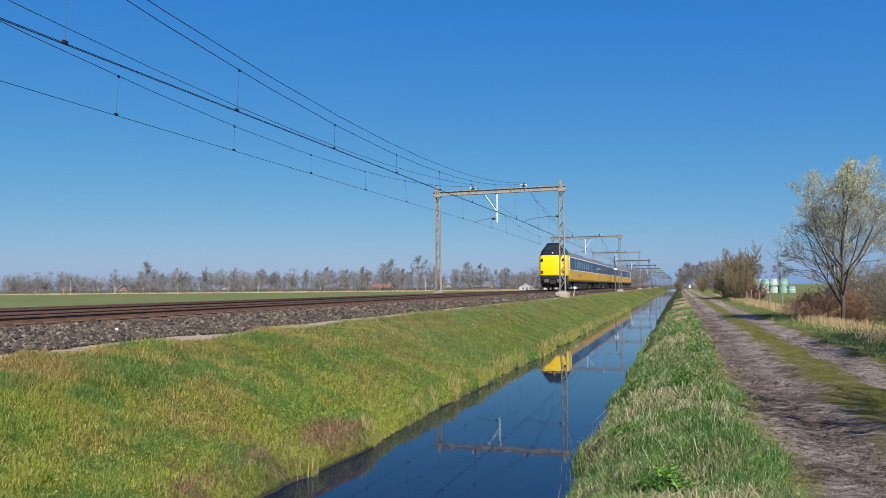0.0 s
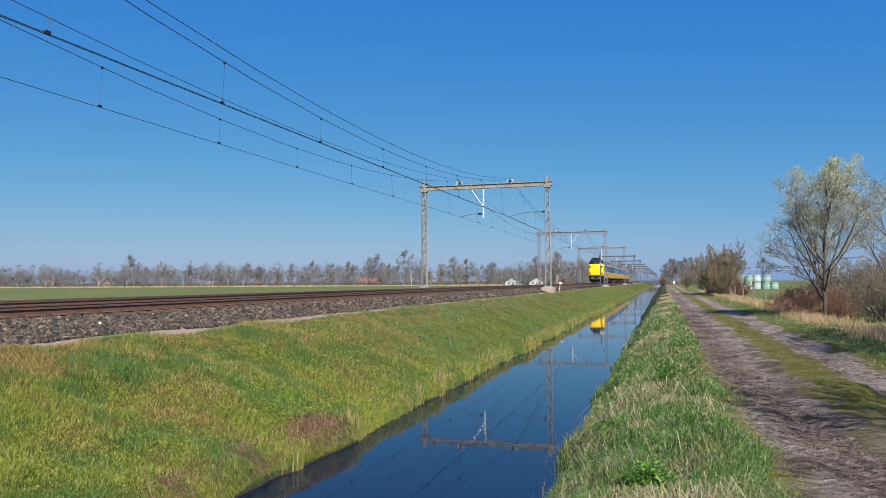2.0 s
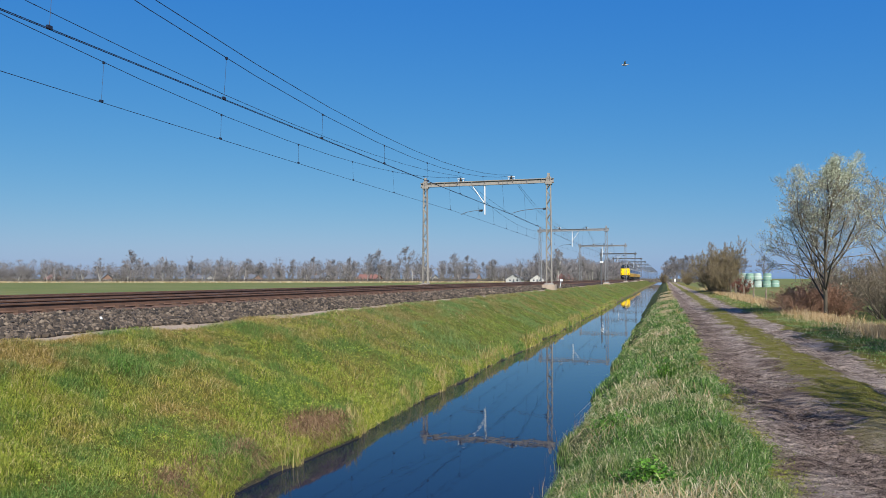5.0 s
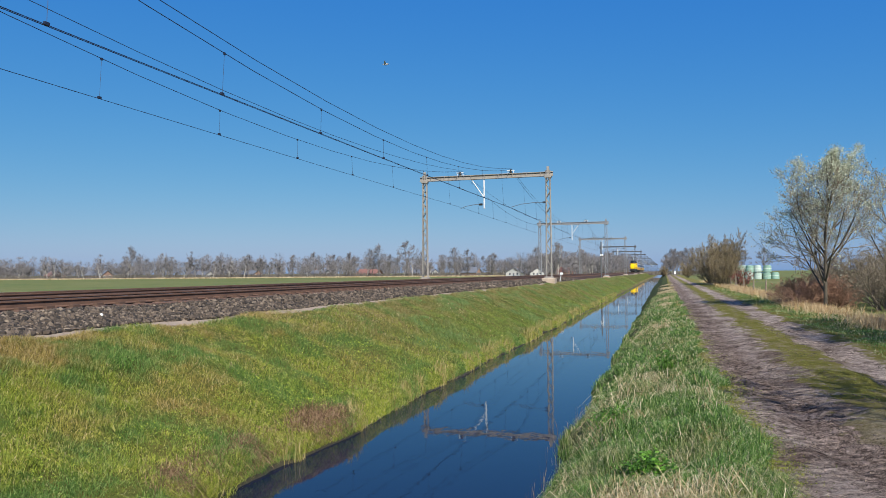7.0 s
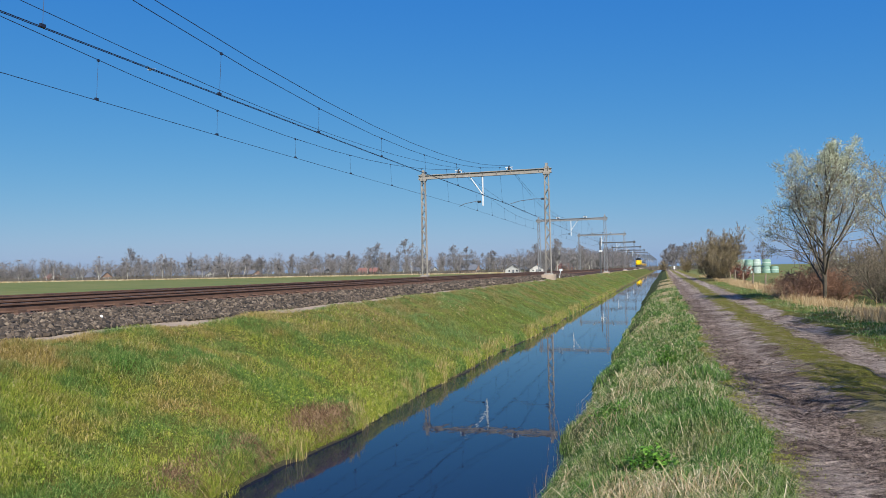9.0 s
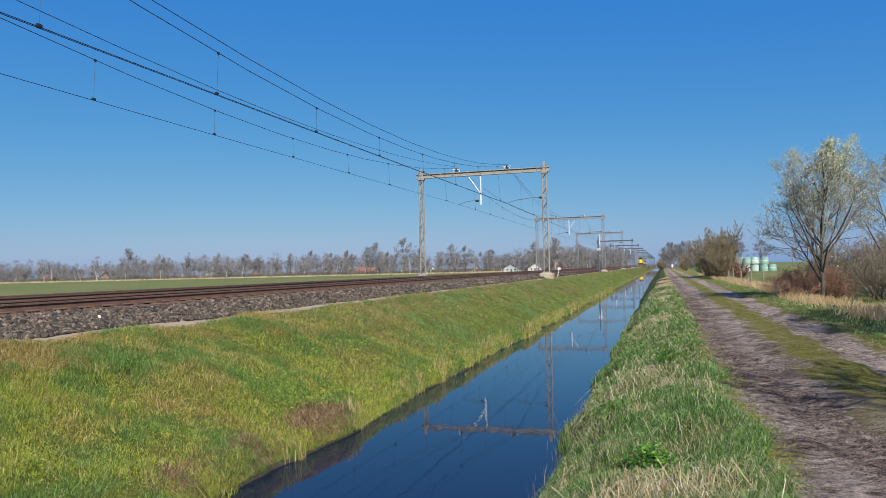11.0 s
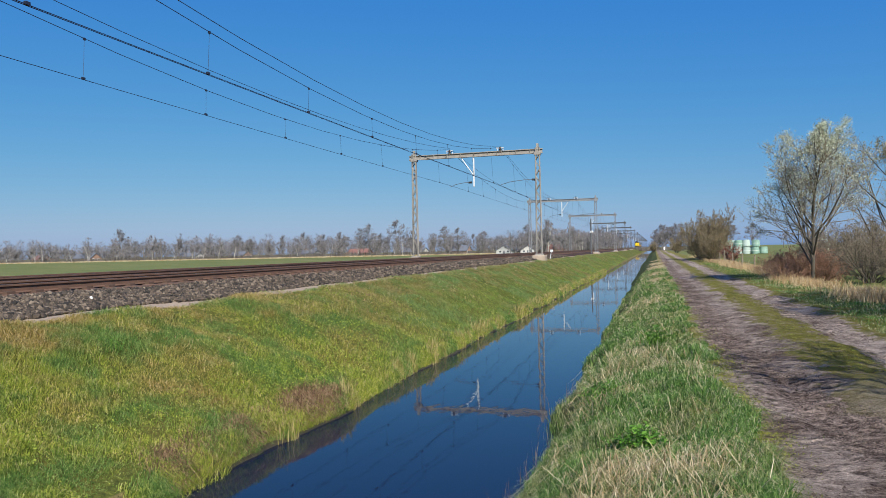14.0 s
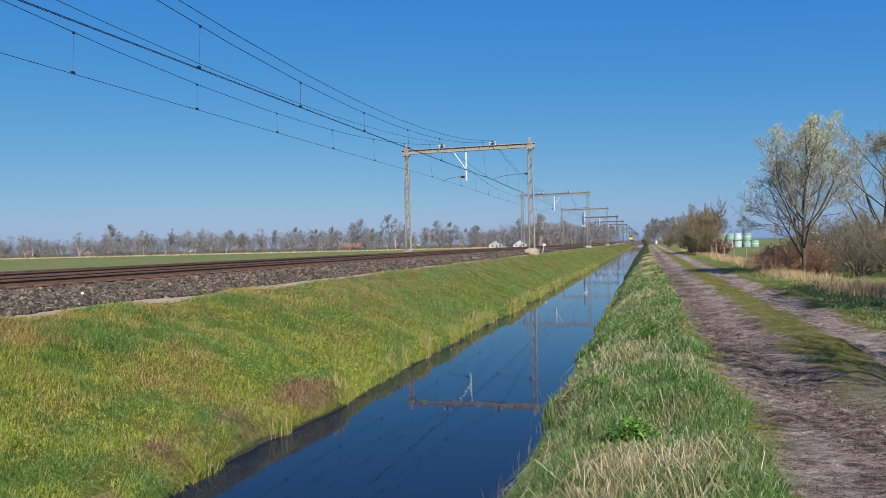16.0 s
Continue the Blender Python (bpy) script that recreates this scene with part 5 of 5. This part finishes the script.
def build_cover():
    n = 170000
    y = spread_y(n, 4.6, 40, 1.75)
    x = RNG.uniform(-8.3, -5.1, n)
    wet = 0.9 * vnoise(x * 0.6, y * 0.45, 41) + 0.8 * vnoise(x * 2.3, y * 1.9, 42) + 0.5 * vnoise(x * 6, y * 6, 43) - 0.5 * np.clip((-6.6 - x) / 1.2, -0.7, 1.2)
    keep = RNG.uniform(0, 1, n) < np.clip(-0.3 - 0.35 * np.clip((8.6 - y) / 1.5, 0, 1) + 1.0 * np.exp(-((x + 6.1) / 0.7) ** 2 - ((y - 10.0) / 2.6) ** 2) - 0.4 * np.clip((y - 15) / 8, 0, 1) + 0.6 * wet, 0.0, 1)
    x, y = x[keep], y[keep]
    low_leaves("clover_patches", x, y, RNG.uniform(0.007, 0.017, len(x)) * np.clip(y / 11, 0.85, 3), M_CLOVER, "bright yellow-green low weeds over the bank")
    n = 255000
    y = spread_y(n, 4.6, 150, 1.5)
    x = RNG.uniform(-8.95, -5.0, n) + 0.12 * vnoise(y * 1.1, y * 0, 20)
    keep = (vnoise(x * 1.8, y * 1.4, 21) > RNG.uniform(-1.3, -0.6, n)) & ((x > -8.58) | (vnoise(x * 1.5, y * 0.7, 19) > RNG.uniform(0.25, 1.0, n)))
    x, y = x[keep], y[keep]
    s = np.clip(y / 16, 0.75, 5.0)
    patch = 1 + 0.45 * vnoise(x * 0.8, y * 0.6, 22) + 0.4 * vnoise(x * 3.1, y * 2.6, 18)
    h = RNG.uniform(0.04, 0.125, len(x)) * patch
    far = y > 17 + RNG.normal(0, 3, len(y))
    for some, mat, label in ((~far, M_BLADE_BANK, "short mottled green and yellow grass on the embankment"), (far, M_BLADE_FAR, "short lush green grass further along the embankment")):
        blades("bank_grass", x[some], y[some], h[some], (0.0085 * s)[some], mat, label, 1.7, drop=0.55)
    n = 9000
    y = spread_y(n, 4.8, 50, 1.8)
    x = RNG.uniform(-8.5, -5.2, n)
    keep = vnoise(x * 0.9, y * 0.7, 81) + 0.6 * vnoise(x * 3, y * 2.2, 82) > RNG.uniform(0.1, 0.9, n)
    x, y = x[keep], y[keep]
    blades("dead_grass_flecks", x, y, RNG.uniform(0.05, 0.14, len(x)), 0.007 * np.clip(y / 12, 0.8, 3), M_DRY, "flattened dead grass flecks on the bank", 2.2, drop=0.9)
    n = 110000
    y = spread_y(n, 4.2, 60, 1.8)
    x = -1.34 + 2.05 * RNG.uniform(0, 1, n) ** 0.9
    x = x + 0.2 * vnoise(y * 1.5, y * 0, 23) * np.clip((x + 0.2) / 0.7, 0, 1)
    s = np.clip(y / 9, 0.7, 4.0)
    tuft = 1 + 0.6 * vnoise(x * 2.5, y * 2.0, 24)
    blades("verge_grass", x, y, RNG.uniform(0.05, 0.16, n) * tuft, 0.0065 * s, M_BLADE_VERGE, "rough green verge grass between ditch and track", 1.7, drop=0.55)
    n = 4000
    y = spread_y(n, 4.2, 40, 2.1)
    x = RNG.uniform(-1.05, 0.6, n)
    keep = (vnoise(x * 1.4, y * 0.9, 25) > 0.3) | (RNG.uniform(0, 1, n) < 0.09)
    x, y = x[keep], y[keep]
    blades("straw_stalks", x, y, RNG.uniform(0.12, 0.34, len(x)), 0.006 * np.clip(y / 8, 0.8, 3), M_STRAW, "bleached dry grass stalks in the verge", 2.0, drop=0.85)
    # pale heaps of cut grass along the verge
    n = 5400
    cy = np.array([5.3, 6.0, 24, 38, 47, 58, 64, 75, 90])
    k = RNG.integers(0, len(cy), n)
    y = cy[k] + RNG.normal(0, 0.35, n) * (1 + cy[k] / 40)
    x = np.array([-0.25, -0.05, -0.3, -0.1, 0.1, 0.1, 0.05, 0.1, 0.1])[k] + RNG.normal(0, 0.3, n)
    blades("straw_heap", x, y, RNG.uniform(0.06, 0.2, n), 0.006 * np.clip(y / 8, 1, 5), M_STRAW, "matted pale heaps of dead grass", 1.6, drop=0.7)
    n = 300
    y = 4.6 + 1.2 * RNG.uniform(0, 1, n)
    x = -0.15 + RNG.normal(0, 0.35, n)
    blades("long_straw", x, y, RNG.uniform(0.16, 0.38, n), 0.0055, M_STRAW, "long bleached straws flattened in the verge", 2.4, drop=0.85)
    n = 90
    y = spread_y(n, 6.2, 14, 1.5)
    x0 = -1.5 + RNG.normal(0, 0.06, n)
    blades("dead_stems", x0 + shore(y, 40), y, RNG.uniform(0.2, 0.5, n), 0.005, M_BROWN, "thin dead stems standing in the ditch margin", 0.3, zx=x0)
    # reeds and withered stalks at the waterline
    n = 14000
    y = spread_y(n, 10.5, 80, 1.3)
    keep = vnoise(y * 2.2, y * 0, 26) + 0.5 * vnoise(y * 0.5, y * 0, 30) > RNG.uniform(-0.6, 0.6, n)
    y = y[keep]
    x0 = -4.97 - np.abs(RNG.normal(0, 0.1, len(y)))
    x = x0 + shore(y, 0)
    blades("reed_fringe", x, y, RNG.uniform(0.08, 0.3, len(x)), 0.012 * np.clip(y / 14, 0.8, 2), M_REED, "yellowing reed stubs along the waterline", 0.4, zx=x0)
    n = 16000
    c = np.array([7.0, 7.7, 8.4, 8.8, 10.0, 10.3, 10.7])
    k = RNG.integers(0, len(c), n)
    y = c[k] + RNG.normal(0, 0.22, n)
    x0 = -5.0 - np.abs(RNG.normal(0, 0.2, n))
    x = x0 + shore(y, 0)
    blades("withered_fringe", x, y, RNG.uniform(0.05, 0.2, n), 0.006, M_BROWN, "withered brown stalks overhanging the ditch", 1.4, drop=0.9, zx=x0)
    n = 34000
    y = spread_y(n, 6.0, 80, 1.6)
    x0 = -4.99 - np.abs(RNG.normal(0, 0.09, n))
    x = x0 + shore(y, 0)
    blades("overhang_grass", x, y, RNG.uniform(0.06, 0.17, n), 0.009 * np.clip(y / 14, 0.8, 3), M_BLADE_BANK, "grass hanging over the water's edge", 1.1, drop=1.0, zx=x0, fan=2.0)
    n = 5000
    y = spread_y(n, 4.5, 40, 1.6)
    x0 = -1.33 + RNG.normal(0, 0.07, n)
    x = x0 + shore(y, 40)
    blades("ditch_edge_grass", x, y, RNG.uniform(0.05, 0.17, n), 0.006 * np.clip(y / 9, 0.8, 3), M_BLADE_VERGE, "longer grass leaning over the ditch", 0.7, zx=x0)
    for yy, m in ((9.35, 40), (9.15, 25), (11.6, 16), (13.2, 30), (14.6, 35), (16.5, 40)):
        y = yy + RNG.normal(0, 0.07, m)
        x0 = -4.98 + RNG.normal(0, 0.04, m)
        blades("reed_clump", x0 + shore(y, 0), y, RNG.uniform(0.15, 0.34, m), 0.016, M_REED, "small clump of pale reed stubs at the water", 0.35, zx=x0)
    # dry grass under the fence
    n = 36000
    y = spread_y(n, 16, 110, 1.6)
    x = 6.0 + RNG.normal(0, 0.5, n) + 0.25 * vnoise(y * 0.3, y * 0, 27)
    keep = vnoise(x * 1.1, y * 0.45, 61) + 0.5 * vnoise(x * 3, y * 1.5, 62) > RNG.uniform(-0.5, 0.4, n)
    x, y = x[keep], y[keep]
    blades("dry_grass", x, y, RNG.uniform(0.12, 0.5, len(x)) * (1 + 0.5 * vnoise(x, y * 0.7, 63)), 0.012 * np.clip(y / 30, 0.8, 3), M_DRY, "tall bleached orange-brown grass along the fence", 1.1, drop=0.4)
    # bleached grass at the far edge of the meadow
    n = 9000
    u = RNG.uniform(0, 1, n)
    blades("meadow_edge_grass", -330 + 300 * u + RNG.normal(0, 1.5, n), 214 + 108 * u + RNG.normal(0, 2.5, n), RNG.uniform(0.2, 0.7, n), 0.35 + 0 * u, M_STRAW, "pale dead grass along the far edge of the meadow", 0.5)
    n = 45000
    y = spread_y(n, 9, 70, 1.7)
    x = RNG.uniform(3.75, 5.7, n)
    keep = x + 0.35 * vnoise(x, y * 0.8, 64) > RNG.uniform(3.6, 4.4, n)
    x, y = x[keep], y[keep]
    blades("roadside_grass", x, y, RNG.uniform(0.03, 0.1, len(x)), 0.009 * np.clip(y / 16, 0.7, 3), M_BLADE_VERGE, "short grass beside the rutted track", 1.4, drop=0.5)
    n = 26000
    y = spread_y(n, 4.2, 40, 2.1)
    x = 0.68 + RNG.normal(0, 0.15, n) + 0.16 * vnoise(y * 0.9, y * 0, 65)
    blades("edge_moss", x, y, RNG.uniform(0.012, 0.04, n), 0.009 * np.clip(y / 8, 0.8, 3), M_BLADE_EDGE, "low yellow-green moss along the track's edge", 1.6, drop=0.6)
    n = 16000
    y = spread_y(n, 10, 60, 1.7)
    x = 2.36 + RNG.normal(0, 0.26, n) + 0.14 * vnoise(y * 0.8, y * 0, 28)
    keep = vnoise(x * 2, y * 0.9, 29) + 0.6 * vnoise(x * 6, y * 4, 32) > RNG.uniform(-0.4, 0.5, n)
    x, y = x[keep], y[keep]
    blades("crown_grass", x, y, RNG.uniform(0.008, 0.03, len(x)), 0.010 * np.clip(y / 14, 0.7, 3), M_BLADE_EDGE, "mossy grass strip between the wheel ruts", 1.8, drop=0.7)


def build_stones():
    bm = bmesh.new()
    bmesh.ops.create_icosphere(bm, subdivisions=1, radius=1)
    v0 = np.array([v.co[:] for v in bm.verts])
    f0 = np.array([[v.index for v in f.verts] for f in bm.faces])
    bm.free()

    def scatter(name, x, y, r, label, mat, sink=0.25):
        k = len(x)
        v = v0[None] * (1 + RNG.uniform(-0.42, 0.42, (k, len(v0), 1)))
        v = v * (r[:, None] * RNG.uniform(0.45, 1.3, (k, 3)))[:, None]
        a = RNG.uniform(0, 2 * np.pi, k)
        c, s = np.cos(a)[:, None], np.sin(a)[:, None]
        v = np.stack([v[..., 0] * c - v[..., 1] * s, v[..., 0] * s + v[..., 1] * c, v[..., 2]], -1)
        v = v + np.stack([x, y, ground_z(x, y) + r * sink], -1)[:, None]
        f = f0[None] + len(v0) * np.arange(k)[:, None, None]
        tagged(new(name, mesh_np(name, v.reshape(-1, 3), f.reshape(-1, 3), [mat])), label, "stones", kind="stuff")
    n = 25000
    y = spread_y(n, 6, 80, 1.6)
    x = RNG.uniform(-10.35, -8.85, n) + 0.1 * vnoise(y * 0.8, y * 0, 31)
    scatter("ballast_stones", x, y, RNG.uniform(0.022, 0.05, n) * np.clip(y / 22, 0.95, 1.7), "loose grey-brown ballast stones on the trackbed shoulder", M_STONE, RNG.uniform(0.1, 0.9, n))
    n = 6000
    y = spread_y(n, 6, 60, 1.6)
    x = np.where(RNG.uniform(0, 1, n) < 0.6, RNG.uniform(-14.9, -13.1, n), RNG.uniform(-13.0, -10.6, n))
    scatter("track_stones", x, y, RNG.uniform(0.03, 0.05, n), "rust-dusted ballast between the sleepers", M_STONE_RUST, 0.1)
    n = 15000
    y = spread_y(n, 4.5, 30, 1.8)
    x = RNG.uniform(0.8, 3.5, n)
    keep = vnoise(x * 1.7, y * 1.3, 71) + 0.5 * vnoise(x * 5, y * 4, 72) + 1.2 * np.exp(-((x - churn_x(y)) / 0.3) ** 2) > RNG.uniform(0.0, 1.3, n)
    x, y = x[keep], y[keep]
    scatter("track_clods", x, y, RNG.uniform(0.003, 0.011, len(x)) * (1 + 0.6 * (RNG.uniform(0, 1, len(x)) > 0.93)) * np.clip(y / 9, 0.8, 1.3), "small clods and pebbles on the sandy track", M_CLOD, 0.1)
    w = tagged(new("white_stone", mesh_np("white_stone", v0 * (0.032, 0.026, 0.034) * (1 + 0.2 * RNG.uniform(-1, 1, (len(v0), 1))), f0, [M_WHITE])), "single whitish stone lying on the ballast shoulder", "stone")
    w.location = (-9.55, 10.6, 1.93)


M_CLOD = island("dirt_clods", [(0.0, (0.04, 0.029, 0.023)), (0.6, (0.10, 0.075, 0.06)), (1.0, (0.20, 0.155, 0.125))], 0.95)


def build_nettles():
    """A low leafy clump: short stalks with toothless oval leaves, no two alike."""
    for x, y, n, r, sc in ((-0.13, 6.5, 240, 0.14, 0.9), (-0.62, 9.3, 120, 0.15, 0.9), (0.05, 13.5, 110, 0.2, 1.1), (-7.3, 8.4, 26, 0.1, 0.6)):
        t = thing("nettle_clump", pose(x, y, float(ground_z(np.array([x]), np.array([y]))[0])), "fresh dark green leafy weed clump in the grass", "weed", "weed clumps")
        k = n
        p = np.stack([RNG.normal(0, r, k), RNG.normal(0, r * 0.8, k)], -1)
        hz = np.clip(0.26 - 1.4 * (p ** 2).sum(1), 0.03, 0.3) * RNG.uniform(0.4, 1.1, k) * sc
        stalk = [(np.array([(q[0] * 0.8, q[1] * 0.8, -0.02), (q[0], q[1], z)]), np.array([0.004, 0.002])) for q, z in zip(p[:60], hz[:60])]
        tagged(part("stalk_mass", tubes("stalks", stalk, [M_LEAF], None, 3), None, t), kind="stuff")
        c = np.stack([p[:, 0], p[:, 1], hz], -1)
        c = np.repeat(c, 3, 0) + RNG.normal(0, 0.02, (3 * k, 3))
        k *= 3
        a = RNG.uniform(0, 2 * np.pi, k)
        d = np.stack([np.cos(a), np.sin(a), RNG.uniform(-0.4, 0.5, k)], -1)
        e = np.stack([-np.sin(a), np.cos(a), RNG.uniform(-0.3, 0.3, k)], -1)
        s = (RNG.uniform(0.02, 0.05, k) * sc)[:, None]
        up = np.array([0, 0, 1.0]) * s * 0.2
        V = np.stack([c, c + d * s * 0.5 + e * s * 0.38 + up, c + d * s, c + d * s * 1.3, c + d * s * 0.5 - e * s * 0.38 + up], 1).reshape(-1, 3)
        o = 5 * np.arange(k)[:, None]
        F = np.concatenate([o + np.array([0, 1, 2]), o + np.array([0, 2, 4]), o + np.array([1, 3, 2]), o + np.array([2, 3, 4])], 0)
        tagged(part("leaf_mass", mesh_np("leaves", V, F, [M_LEAF]), None, t), kind="stuff")


build_cover()
build_stones()
build_nettles()


def motions():
    walk(TRAIN, [(t, pose(NEAR_X, y, RAIL_Z)) for t, y in ((0, 71.6), (1, 103), (2, 134.8), (3, 167), (4, 199.5), (6.5, 281), (9, 363), (12.5, 480), (16, 598))])
    walk(BIRD, [(0, pose(52, 67.5, 19.5)), (3.5, pose(13.3, 66.3, 20.8)), (7, pose(-24.5, 62.7, 22)), (9, pose(-44.8, 56, 21.6)), (12.5, pose(-80, 44, 21)), (16, pose(-115, 32, 20.5))])


motions()
